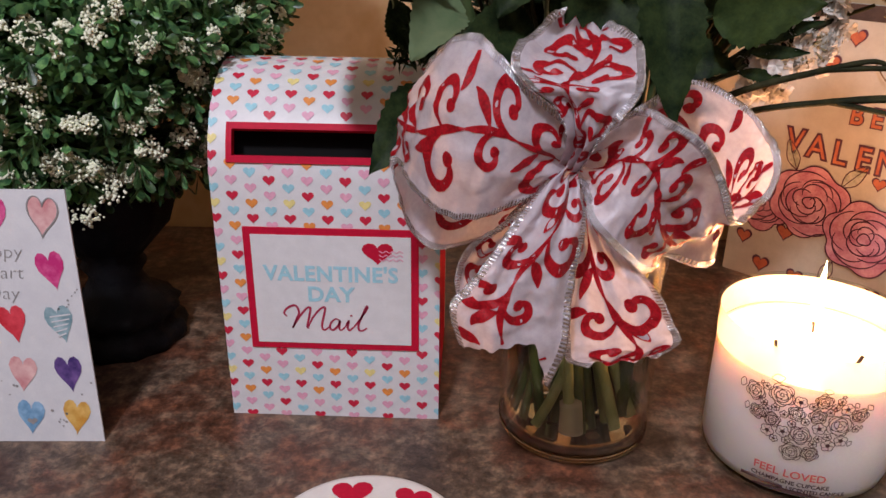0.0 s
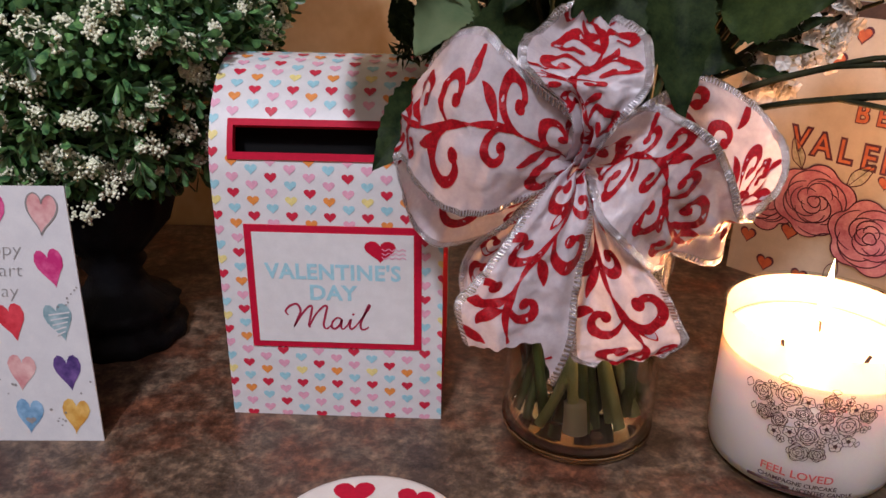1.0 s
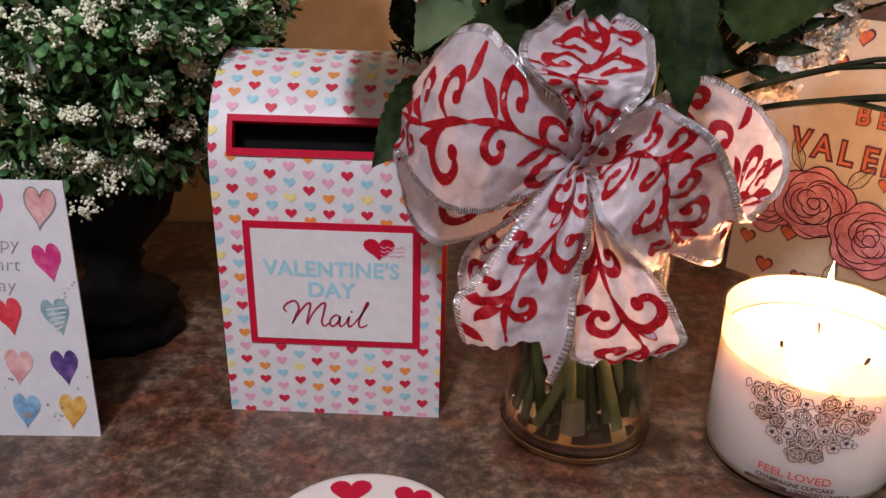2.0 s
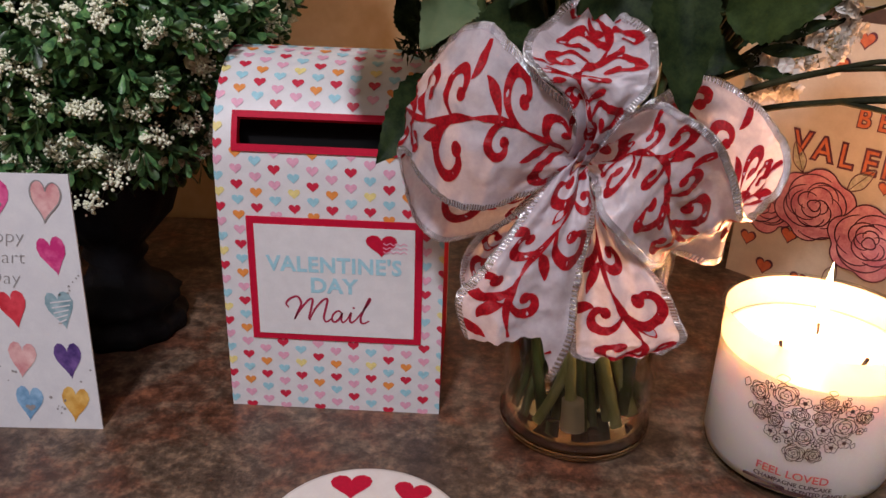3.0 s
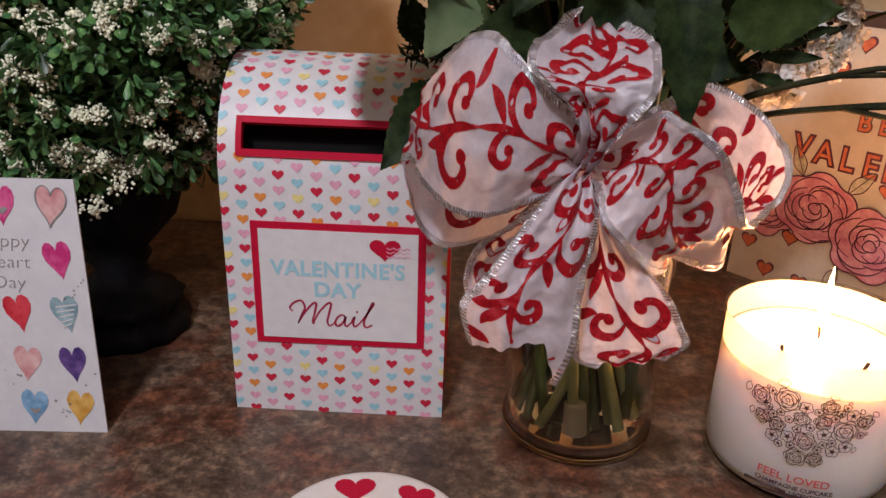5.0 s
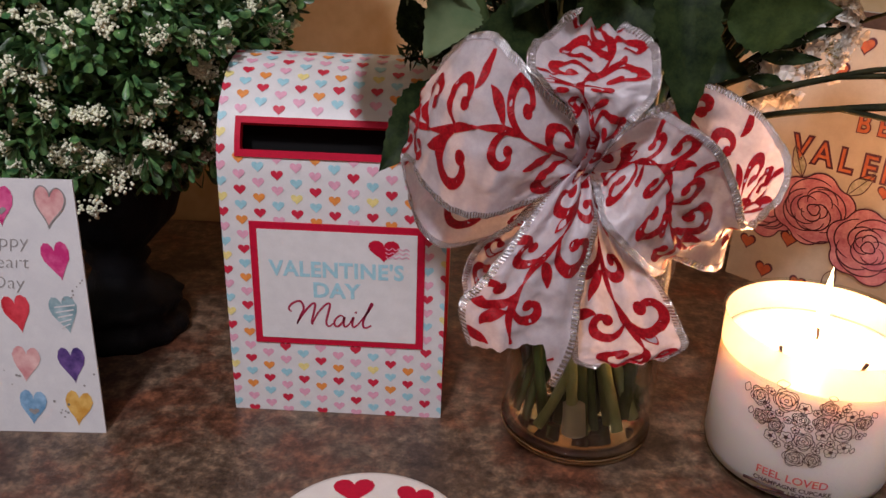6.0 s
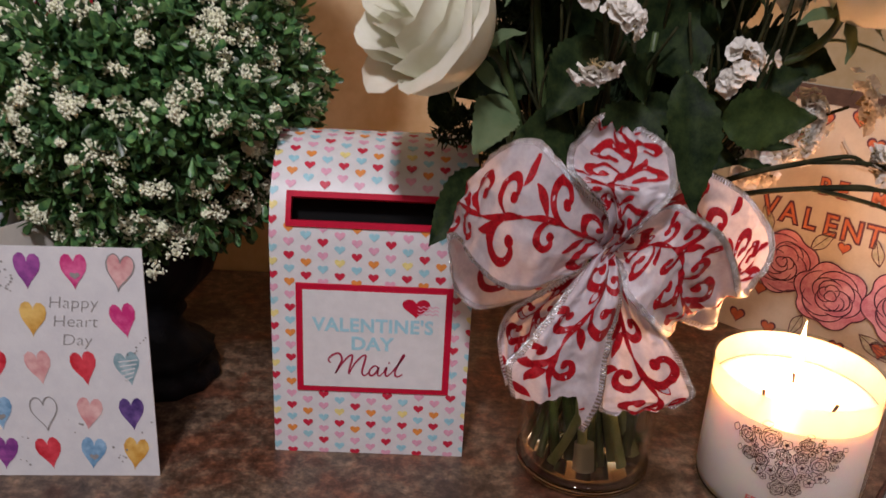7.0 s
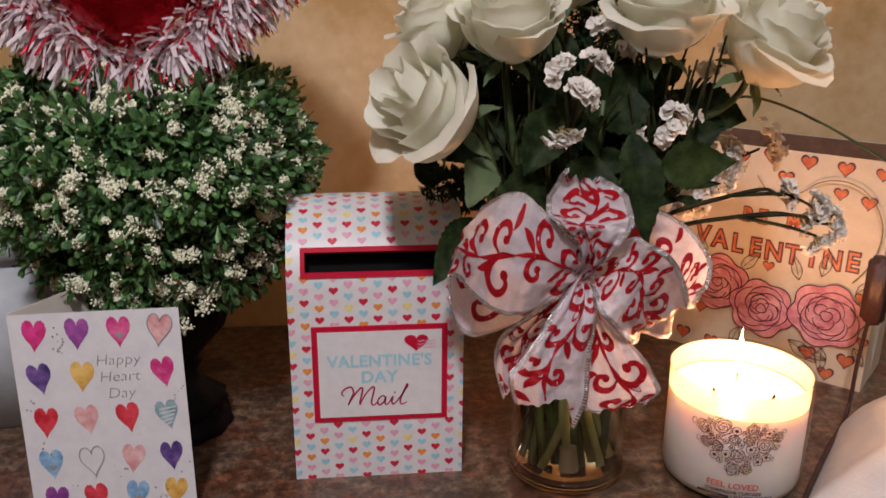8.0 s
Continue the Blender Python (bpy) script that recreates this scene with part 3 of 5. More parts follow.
    for q in range(560):
        d = rand_dir()
        if d.y > 0.4:
            continue
        lump = 1.02 + 0.14 * noise.noise(d * 2.6 + Vector((3, 1, 7)))
        p = Vector((d.x * R.x, d.y * R.y, d.z * R.z)) * lump
        p.z += C.z - (0.012 if d.z < -0.5 else 0)
        a = d.cross(rand_dir()).normalized()
        spread = rng.choice((0.0028, 0.004, 0.005, 0.0062, 0.0075))
        long = a * rng.choice((0, 0, 0.004, 0.007))
        for k in range(int(12 + spread * 14000)):
            o = p + rand_dir() * spread * rng.random() ** 0.45 + long * rng.uniform(-1, 1)
            o += d * (0.004 - 0.25 * (o - p).length)
            r = rng.uniform(0.0007, 0.0012)
            n = len(V)
            V.extend(o + v * r * rng.uniform(0.8, 1.15) for v in bv)
            F.extend(tuple(i + n for i in f) for f in bf)
    for q in range(7):
        p = Vector((rng.gauss(0.028, 0.013), rng.gauss(-0.088, 0.005), 0.0))
        p.z = rng.uniform(0.122, 0.168) + 0.3 * abs(p.x - 0.028)
        for k in range(60):
            o = p + rand_dir() * 0.0085 * rng.random() ** 0.45
            n, r = len(V), rng.uniform(0.0008, 0.0013)
            V.extend(o + v * r * rng.uniform(0.85, 1.1) for v in bv)
            F.extend(tuple(i + n for i in f) for f in bf)
    tagged(mesh_ob("blossom", V, F, M_BLOSSOM, t), "clusters of tiny cream-white blossom", kind="stuff")

topiary()

# ---- tinsel heart on the topiary ----
def tinsel_heart():
    rng = random.Random(5)
    t = thing("tinsel_heart", "red foil heart edged with white and red tinsel", "decoration", (-0.245, 0.482, 0.311))
    W, H = 0.225, 0.15
    def outline(k=1.0):
        """A heart with a broad round tip."""
        out = []
        for i in range(80):
            a = 2 * math.pi * i / 80
            x, y = math.sin(a) * W / 2, -math.cos(a) * H / 2
            y -= 0.035 * max(0.0, 1 - abs(x) / 0.06) * (1 if y > 0 else 0)
            if y < 0.02:
                y = -0.075 + 0.095 * (abs(x) / (W / 2)) ** 1.35
            out.append((x * k, y * k))
        return out
    tilt = Matrix.Rotation(math.radians(-14), 4, "X")
    pts = [tilt @ Vector((x, 0, y + 0.083)) for x, y in outline()]
    bm = bmesh.new()
    rings = []
    for k, dome in ((1.0, 0.010), (0.8, 0.026), (0.5, 0.034), (0.2, 0.038)):
        rings.append([bm.verts.new(tilt @ Vector((x * k * 0.86, -dome, y * k * 0.86 + 0.083))) for x, y in outline()])
    for r in range(3):
        for i in range(80):
            bm.faces.new((rings[r][i], rings[r][(i + 1) % 80], rings[r + 1][(i + 1) % 80], rings[r + 1][i]))
    bm.faces.new(rings[3])
    back = [bm.verts.new(v.co + Vector((0, 0.006, 0))) for v in rings[0]]
    for i in range(80):
        bm.faces.new((back[i], back[(i + 1) % 80], rings[0][(i + 1) % 80], rings[0][i]))
    bm.faces.new(back)
    part("foil_heart", bm, M_FOIL, t, "shiny red foil heart")
    for name, m, count, w in (("white_tinsel", M_TIN_W, 7500, 0.0015), ("red_tinsel", M_TIN_R, 3600, 0.0010)):
        V, F = [], []
        for q in range(count):
            i = rng.randrange(80)
            c = pts[i].lerp(pts[(i + 1) % 80], rng.random())
            d = Vector((rng.gauss(0, 1), rng.gauss(0, 0.8) - 0.35, rng.gauss(0, 1)))
            d = (d + (c - Vector((0, 0, 0.083))).normalized() * 0.9).normalized()
            side = d.cross(Vector((rng.gauss(0, 1), rng.gauss(0, 1), rng.gauss(0, 1)))).normalized() * w * rng.uniform(0.6, 1.3)
            L = rng.uniform(0.017, 0.037)
            droop = Vector((0, 0, -0.2 * L))
            n = len(V)
            V += [c - side, c + side, c + d * L * 0.6 + side, c + d * L * 0.6 - side, c + d * L + droop + side * 0.8, c + d * L + droop - side * 0.8]
            F += [(n, n + 1, n + 2, n + 3), (n + 3, n + 2, n + 4, n + 5)]
        tagged(mesh_ob(name, V, F, m, t, False), name.replace("_", " ") + " strips", kind="stuff")

tinsel_heart()

# ---- vase ----
VASE = Vector((0.0745, 0.4520, 0.0))

def vase():
    v = thing("glass_vase", "clear cylinder glass vase with water on the counter", "vase", VASE)
    r, h = 0.0465, 0.205
    V, F = lathe([(r - 0.003, 0.010), (r, 0.010), (r + 0.0004, h * 0.5), (r, h), (r - 0.0015, h + 0.001), (r - 0.003, h), (r - 0.003, 0.011)], 64)
    mesh_ob("glass_wall", V, F, M_VASE, v)
    m, t, b = nodes_of("thick_glass_base")
    b.inputs["Base Color"].default_value = (0.55, 0.50, 0.38, 1)
    b.inputs["Roughness"].default_value, b.inputs["IOR"].default_value, b.inputs["Transmission Weight"].default_value = 0.03, 1.45, 1.0
    V, F = lathe([(0.0, 0.0008), (r - 0.006, 0.0008), (r - 0.002, 0.0018), (r, 0.005), (r, 0.0098), (r - 0.004, 0.0118), (r - 0.010, 0.0098), (0.0, 0.0092)], 64)
    mesh_ob("glass_base", V, F, m, v, True, "thick glass base")
    V, F = lathe([(0.0, 0.0094), (r - 0.0110, 0.0100), (r - 0.0042, 0.0121), (r - 0.0036, 0.0135), (r - 0.0036, 0.125), (0.0, 0.125)], 48)
    mesh_ob("water", V, F, M_WATER, v, True, "slightly yellow water").visible_shadow = False

vase()

# ---- flowers ----
def leaf_mesh(name, base, tip, width, parent, material, hint=(0, -1, 0.3), curl=0.10, serrate=True, fold=0.34):
    base, tip = Vector(base), Vector(tip)
    d = tip - base
    L = d.length
    d.normalize()
    side = d.cross(Vector(hint)).normalized()
    up = side.cross(d)
    V, F = [], []
    n, half = 24, (-1, -0.66, -0.33, 0, 0.33, 0.66, 1)
    for i in range(n + 1):
        s = i / n
        w = width * 0.5 * (math.sin(math.pi * s ** 0.74) ** 1.05) * (1.10 if serrate and i % 2 else 1.0) + 0.0003
        ripple = 0.035 * L * math.sin(9 * s + width * 900) + 0.012 * L * math.sin(26 * s)
        for k in half:
            V.append(base + d * L * s + side * w * k + up * (fold * abs(k) * w - curl * L * (s * s) + curl * L * s * 0.6 + ripple * k * k))
    for i in range(n):
        for k in range(6):
            a = i * 7 + k
            F.append((a, a + 1, a + 8, a + 7))
    return mesh_ob(name, V, F, material, parent)

def rose(at, axis, size, open_, root, leaves=(), seed=1, spin=0.0, via=None):
    """A white rose: bloom of layered petals, sepals and a stem down to the root; places are in the world."""
    rng = random.Random(seed)
    ob = thing("rose", "white long-stemmed rose in the glass vase", "rose", (0, 0, 0), "roses in the vase")
    axis = Vector(axis).normalized()
    rot = axis.to_track_quat("Z", "Y").to_matrix() @ Matrix.Rotation(spin, 3, "Z")
    at = Vector(at)
    def petal(phi, R, H, half, lean, curl, lift):
        V, F = [], []
        nu, nv = 12, 9
        ph = rng.uniform(0, 6)
        for j in range(nv + 1):
            for i in range(nu + 1):
                s = i / nu * 2 - 1
                t = j / nv
                tt = t * (1 - 0.40 * s * s * s * s - 0.03 * abs(s))
                wide = half * (0.42 + 0.58 * math.sin(math.pi * min(tt, 1) * 0.62) ** 0.8)
                a = phi + s * wide
                rad = R * (0.20 + 0.80 * math.sin(min(1.0, tt * 1.65) * math.pi / 2) ** 0.85) + lean * tt * R
                tipc = max(0.0, tt - 0.68) / 0.32
                rad += curl * tipc ** 2 * (0.7 + 0.5 * math.sin(ph + 2 * s))
                z = H * tt - curl * 0.75 * tipc ** 2.2 + lift
                rad += 0.0016 * math.sin(4 * s + ph) * tt - R * 0.15 * s ** 4 * tt
                z += 0.0010 * math.sin(7 * s + ph * 2) * tt + 0.0008 * math.sin(17 * s + ph) * tt ** 4
                rad += 0.05 * R * noise.noise(Vector((s * 3.2 + ph, tt * 1.4, ph))) * tt + 0.018 * R * noise.noise(Vector((s * 9 + ph, tt * 3, ph)))
                V.append(at + rot @ Vector((rad * math.cos(a), rad * math.sin(a), z)))
        for j in range(nv):
            for i in range(nu):
                k = j * (nu + 1) + i
                F.append((k, k + 1, k + nu + 2, k + nu + 1))
        mesh_ob("petal", V, F, M_PETAL, ob)
    S = size
    layers = [(2, 0.15, 1.08, 1.9, 0.0, 0.0), (3, 0.28, 1.13, 1.35, 0.02, 0.05), (3, 0.40, 1.10, 1.35, 0.06, 0.12), (3, 0.50, 1.00, 1.36, 0.16, 0.20), (3, 0.56, 0.92, 1.40, 0.26, 0.30), (2, 0.60, 0.80, 1.30, 0.38, 0.36)]
    for q, (n, R, H, half, lean, curl) in enumerate(layers):
        off = rng.uniform(0, 6)
        for k in range(n):
            petal(off + 2 * math.pi * k / n + rng.uniform(-0.2, 0.2), R * S * 0.92, H * S * rng.uniform(0.94, 1.05), half, lean * open_, curl * S * open_, -0.02 * S * q * open_)
    # receptacle, sepals and stem
    base = at - rot @ Vector((0, 0, S * 0.10))
    V, F = lathe([(0.0, -0.10 * S), (0.06 * S, -0.08 * S), (0.13 * S, 0.02 * S), (0.18 * S, 0.12 * S), (0.05 * S, 0.14 * S)], 14)
    mesh_ob("hip", [at + rot @ Vector(v) for v in V], F, M_STEM, ob)
    for k in range(5):
        a = 2 * math.pi * k / 5 + spin
        o = rot @ Vector((math.cos(a), math.sin(a), 0))
        leaf_mesh("sepal", at + o * 0.10 * S, at + o * 0.52 * S - axis * S * rng.uniform(0.05, 0.3), 0.16 * S, ob, M_LEAF_PALE, axis, 0.15, False)
    root = Vector(root)
    mid = Vector(via) if via else base.lerp(root, 0.45) - axis * 0.02
    V, F = tube([base + axis * 0.004, base - axis * 0.022, mid, root.lerp(mid, 0.3), root], 0.0024, 0.0032, 8, 18)
    mesh_ob("stem", V, F, M_STEM, ob)
    for b, tip, w, m in leaves:
        leaf_mesh("leaf", b, tip, w, ob, m)
        mesh_ob("leaf_stalk", *tube([Vector(b), Vector(b).lerp(mid, 0.4) + Vector((0, 0, -0.004)), mid.lerp(root, 0.2)], 0.0009, 0.0013, 5, 8), M_STEM, ob)
    return ob

G, PG = M_LEAF, M_LEAF_PALE
rose((-0.0235, 0.400, 0.2895), (-0.74, -0.44, 0.48), 0.056, 0.75, (0.058, 0.440, 0.016), [((-0.004, 0.402, 0.266), (-0.020, 0.362, 0.246), 0.024, PG), ((0.034, 0.392, 0.252), (-0.002, 0.366, 0.250), 0.032, G), ((-0.010, 0.405, 0.226), (-0.041, 0.374, 0.190), 0.026, G)], 1, 0.4)
rose((-0.024, 0.436, 0.330), (-0.35, 0.0, 0.9), 0.044, 0.5, (0.062, 0.470, 0.016), [((0.012, 0.43, 0.285), (-0.03, 0.42, 0.262), 0.034, G)], 2, 1.0)
rose((0.010, 0.408, 0.331), (-0.05, -0.35, 0.93), 0.048, 0.55, (0.070, 0.450, 0.016), [((0.040, 0.395, 0.30), (0.016, 0.372, 0.262), 0.030, G), ((0.066, 0.384, 0.270), (0.048, 0.372, 0.236), 0.034, G)], 3, 2.0)
rose((0.112, 0.426, 0.334), (0.05, -0.35, 0.9), 0.055, 0.6, (0.083, 0.460, 0.016), [((0.081, 0.366, 0.290), (0.089, 0.342, 0.223), 0.025, G), ((0.068, 0.42, 0.290), (0.110, 0.410, 0.322), 0.046, G)], 4, 0.3)
rose((0.180, 0.424, 0.318), (0.28, -0.45, 0.8), 0.056, 0.62, (0.095, 0.452, 0.016), [((0.114, 0.398, 0.260), (0.150, 0.368, 0.270), 0.030, M_LEAF_LIT), ((0.145, 0.452, 0.295), (0.190, 0.440, 0.284), 0.034, G)], 5, 0.9, (0.108, 0.445, 0.245))
rose((0.060, 0.470, 0.362), (0.05, 0.0, 1.0), 0.058, 0.5, (0.086, 0.474, 0.016), [((0.09, 0.46, 0.30), (0.125, 0.44, 0.27), 0.036, G), ((0.05, 0.45, 0.29), (0.02, 0.42, 0.258), 0.034, G)], 6, 0.2)

def statice(heads, root, mids, seed):
    """White papery statice: branching stems with fans of small frilled florets."""
    rng = random.Random(seed)
    ob = thing("statice_sprig", "sprig of white papery statice in the glass vase", "flower", (0, 0, 0), "statice in the vase")
    root = Vector(root)
    fork = Vector(mids)
    mesh_ob("stem", *tube([root, root.lerp(fork, 0.5) + Vector((0.004, 0.0, 0.006)), fork], 0.0022, 0.0019, 6, 12), M_TWIG, ob)
    for (c, size, d) in heads:
        c, d, size = Vector(c), Vector(d).normalized(), size * (0.74 if c[0] < 0.13 else 0.72)
        mesh_ob("branch", *tube([fork, fork.lerp(c, 0.55) + Vector((0, 0, 0.004)), c - d * size * 0.4], 0.0018, 0.0010, 5, 10), M_TWIG, ob)
        V, F, CV, CF = [], [], [], []
        row = d.cross(Vector((rng.gauss(0, 0.3), -1, rng.gauss(0, 0.3)))).normalized()
        for k in range(int(12 + size * 900)):
            o = Vector((rng.gauss(0, 1), rng.gauss(0, 1), rng.gauss(0, 1))).normalized()
            o = (o * 0.62 + row * rng.uniform(-1.9, 1.9))
            p = c + o * size * 0.42 * rng.random() ** 0.5
            ax = (d * 1.1 + o * 0.8).normalized()
            a = ax.cross(Vector((rng.gauss(0, 1), rng.gauss(0, 1), 1))).normalized()
            b = ax.cross(a)
            R, n = rng.uniform(0.0032, 0.0056), len(V)
            V.append(p)
            m = 14
            for i in range(m):
                w = 2 * math.pi * i / m
                V.append(p + (a * math.cos(w) + b * math.sin(w)) * R * rng.uniform(0.84, 1.10) + ax * R * (0.40 + 0.16 * (i % 2) + 0.12 * math.sin(3 * w + k)))
            F += [(n, n + 1 + i, n + 1 + (i + 1) % m) for i in range(m)]
            if k % 2 == 0:
                tv, tf = tube([p - ax * 0.007, p - ax * 0.003, p + ax * 0.001], 0.0003, 0.0009, 4, 2)
                q = len(CV)
                CV += tv
                CF += [tuple(i + q for i in f) for f in tf]
        tagged(mesh_ob("floret_head", V, F, M_STATICE, ob, False), kind="stuff")
        tagged(mesh_ob("calyx", CV, CF, M_DRY, ob, True, "dry straw-coloured calyx"), kind="stuff")
    return ob

statice([((0.172, 0.462, 0.250), 0.038, (0.2, -0.6, 0.1)), ((0.176, 0.460, 0.226), 0.030, (0.3, -0.6, -0.3)), ((0.224, 0.462, 0.262), 0.036, (0.6, -0.4, 0.3))], (0.098, 0.460, 0.19), (0.142, 0.458, 0.222), 28)
statice([((0.033, 0.362, 0.330), 0.016, (-0.3, -0.6, 0.6)), ((0.040, 0.338, 0.318), 0.020, (0.3, -0.6, 0.5)), ((0.030, 0.337, 0.292), 0.017, (0, -0.4, -0.9)), ((0.052, 0.352, 0.334), 0.014, (0.4, -0.5, 0.6))], (0.072, 0.455, 0.03), (0.046, 0.385, 0.285), 21)
statice([((0.124, 0.400, 0.296), 0.020, (0.3, -0.5, 0.6)), ((0.116, 0.400, 0.282), 0.016, (-0.3, -0.6, 0.1)), ((0.098, 0.40, 0.278), 0.010, (-0.8, -0.5, 0.1))], (0.080, 0.455, 0.03), (0.105, 0.43, 0.262), 22)
statice([((0.073, 0.402, 0.352), 0.022, (0.1, -0.4, 0.8)), ((0.030, 0.402, 0.362), 0.020, (-0.2, -0.4, 0.8)), ((0.088, 0.41, 0.335), 0.009, (0.3, -0.5, 0.5))], (0.076, 0.46, 0.03), (0.066, 0.42, 0.30), 23)
statice([((0.224, 0.430, 0.232), 0.024, (0.7, -0.4, 0.3)), ((0.246, 0.424, 0.226), 0.022, (0.8, -0.3, 0.4))], (0.100, 0.455, 0.19), (0.186, 0.440, 0.229), 24)
statice([((0.240, 0.428, 0.213), 0.024, (0.7, -0.4, -0.1)), ((0.258, 0.420, 0.212), 0.022, (0.9, -0.3, 0.2)), ((0.248, 0.420, 0.197), 0.022, (0.5, -0.4, -0.7))], (0.104, 0.452, 0.185), (0.190, 0.438, 0.213), 27)
statice([((0.158, 0.458, 0.232), 0.030, (0.1, -0.6, -0.2)), ((0.160, 0.456, 0.214), 0.026, (0.2, -0.6, -0.5)), ((0.194, 0.462, 0.256), 0.030, (0.5, -0.4, 0.4)), ((0.192, 0.460, 0.238), 0.030, (0.6, -0.4, -0.1)), ((0.178, 0.462, 0.246), 0.022, (0.3, -0.5, 0.3))], (0.095, 0.462, 0.19), (0.140, 0.462, 0.226), 25)
statice([((0.186, 0.462, 0.330), 0.020, (0.3, -0.3, 0.8)), ((0.165, 0.458, 0.318), 0.016, (0, -0.5, 0.6))], (0.084, 0.465, 0.03), (0.150, 0.46, 0.288), 26)

def greenery():
    """Dark filler greens: a dense fan of needle-fine and broad leaves round the stems."""
    rng = random.Random(31)
    ob = thing("filler_greens", "dark green filler foliage at the back of the bouquet", "foliage", (0, 0, 0))
    V, F = [], []
    for q in range(124):
        tip = Vector((rng.uniform(-0.040, 0.135), rng.uniform(0.465, 0.52), rng.uniform(0.215, 0.315)))
        tip.z -= max(0.0, -tip.x) * 0.8
        if q > 63:
            tip = Vector((rng.uniform(-0.036, 0.150), rng.uniform(0.490, 0.545), rng.uniform(0.28, 0.40)))
        root = Vector((rng.uniform(0.05, 0.10), rng.uniform(0.45, 0.48), 0.19))
        pts = [root, root.lerp(tip, 0.5) + Vector((0, 0, 0.02)), tip]
        tv, tf = tube(pts, 0.0014, 0.0006, 4, 8)
        n = len(V)
        V += tv
        F += [tuple(i + n for i in f) for f in tf]
        for k in range(260 if q < 64 else 560):
            s = rng.uniform(0.15, 1.0) if q < 64 else rng.random() ** 0.6
            c = catmull(pts, s)
            if q > 63:
                c = c + Vector((rng.gauss(0, 0.0042), rng.gauss(0, 0.0042), rng.gauss(0, 0.0042)))
            d = Vector((rng.gauss(0, 1), rng.gauss(0, 1), rng.gauss(0, 1) + 0.2)).normalized()
            side = d.cross(Vector((rng.gauss(0, 1), rng.gauss(0, 1), 0.4))).normalized()
            L, w = rng.uniform(0.004, 0.010), rng.uniform(0.0005, 0.0013)
            n = len(V)
            V += [c, c + d * L * 0.5 + side * w, c + d * L, c + d * L * 0.5 - side * w]
            F += [(n, n + 1, n + 2), (n, n + 2, n + 3)]
    tagged(mesh_ob("fern_fronds", V, F, M_FERN, ob), "fine dark fronds", kind="stuff")
    for q in range(38):
        a = rng.uniform(0, 2 * math.pi)
        b = Vector((0.078 + 0.055 * math.cos(a), 0.445 + 0.03 * math.sin(a), rng.uniform(0.212, 0.31)))
        tip = b + Vector((rng.uniform(-0.035, 0.035), rng.uniform(-0.03, 0.02), rng.uniform(-0.01, 0.04)))
        leaf_mesh("leaf", b, tip, rng.uniform(0.012, 0.026), ob, M_LEAF, (rng.uniform(-0.5, 0.5), -1, 0.3))
    for q in range(16):
        a = 2 * math.pi * q / 16
        r = rng.uniform(0.010, 0.036)
        root = VASE + Vector((r * math.cos(a + 2.4), r * math.sin(a + 2.4), 0.0145))
        top = Vector((0.074 + 0.05 * math.cos(a), 0.448 + 0.04 * math.sin(a), rng.uniform(0.25, 0.31)))
        mid = VASE + Vector((0.6 * r * math.cos(a), 0.6 * r * math.sin(a), 0.16))
        mesh_ob("stem", *tube([root, root.lerp(mid, 0.5), mid, top], rng.uniform(0.002, 0.0034), 0.0018, 7, 14), M_PALE_STEM if q in (8, 9, 10) else M_STEM, ob)
    for q in range(30):
        p = Vector((rng.uniform(-0.035, 0.15), rng.uniform(0.462, 0.50), rng.uniform(0.21, 0.33)))
        leaf_mesh("leaf", p, p + Vector((rng.uniform(-0.03, 0.03), rng.uniform(-0.015, 0.015), rng.uniform(-0.02, 0.04))), rng.uniform(0.014, 0.024), ob, M_LEAF, (rng.uniform(-0.4, 0.4), -1, 0.3))
    for q in range(26):
        p = Vector((rng.uniform(0.085, 0.150), rng.uniform(0.462, 0.505), rng.uniform(0.235, 0.325)))
        leaf_mesh("leaf", p, p + Vector((rng.uniform(-0.02, 0.03), rng.uniform(-0.01, 0.01), rng.uniform(-0.01, 0.04))), rng.uniform(0.012, 0.022), ob, M_LEAF, (rng.uniform(-0.4, 0.4), -1, 0.3))
    for q in range(44):
        x = rng.uniform(0.0, 0.15)
        mesh_ob("twig", *tube([(0.074 + (x - 0.074) * 0.4, 0.44, 0.20), (x, rng.uniform(0.40, 0.45), 0.26), (x + rng.uniform(-0.02, 0.02), rng.uniform(0.39, 0.45), rng.uniform(0.29, 0.35))], 0.0013, 0.0008, 5, 10), M_TWIG, ob)
    for b0, t0, w0 in (((0.13, 0.43, 0.27), (0.165, 0.42, 0.283), 0.026), ((0.12, 0.44, 0.24), (0.150, 0.43, 0.262), 0.018), ((0.10, 0.42, 0.24), (0.128, 0.40, 0.236), 0.020), ((0.15, 0.455, 0.24), (0.185, 0.45, 0.252), 0.008), ((0.15, 0.452, 0.235), (0.18, 0.448, 0.236), 0.007), ((0.145, 0.45, 0.225), (0.172, 0.446, 0.222), 0.006)):
        leaf_mesh("leaf", b0, t0, w0, ob, M_LEAF)
    for path in ([(0.078, 0.436, 0.0145), (0.068, 0.428, 0.04), (0.064, 0.428, 0.08), (0.074, 0.445, 0.20)], [(0.069, 0.426, 0.0145), (0.067, 0.425, 0.05), (0.066, 0.428, 0.09), (0.080, 0.448, 0.20)], [(0.053, 0.434, 0.0145), (0.062, 0.428, 0.045), (0.072, 0.43, 0.09), (0.085, 0.45, 0.2)]):
        mesh_ob("stem", *tube(path, 0.0030, 0.0022, 8, 16), M_PALE_STEM, ob, True, "pale green stem")
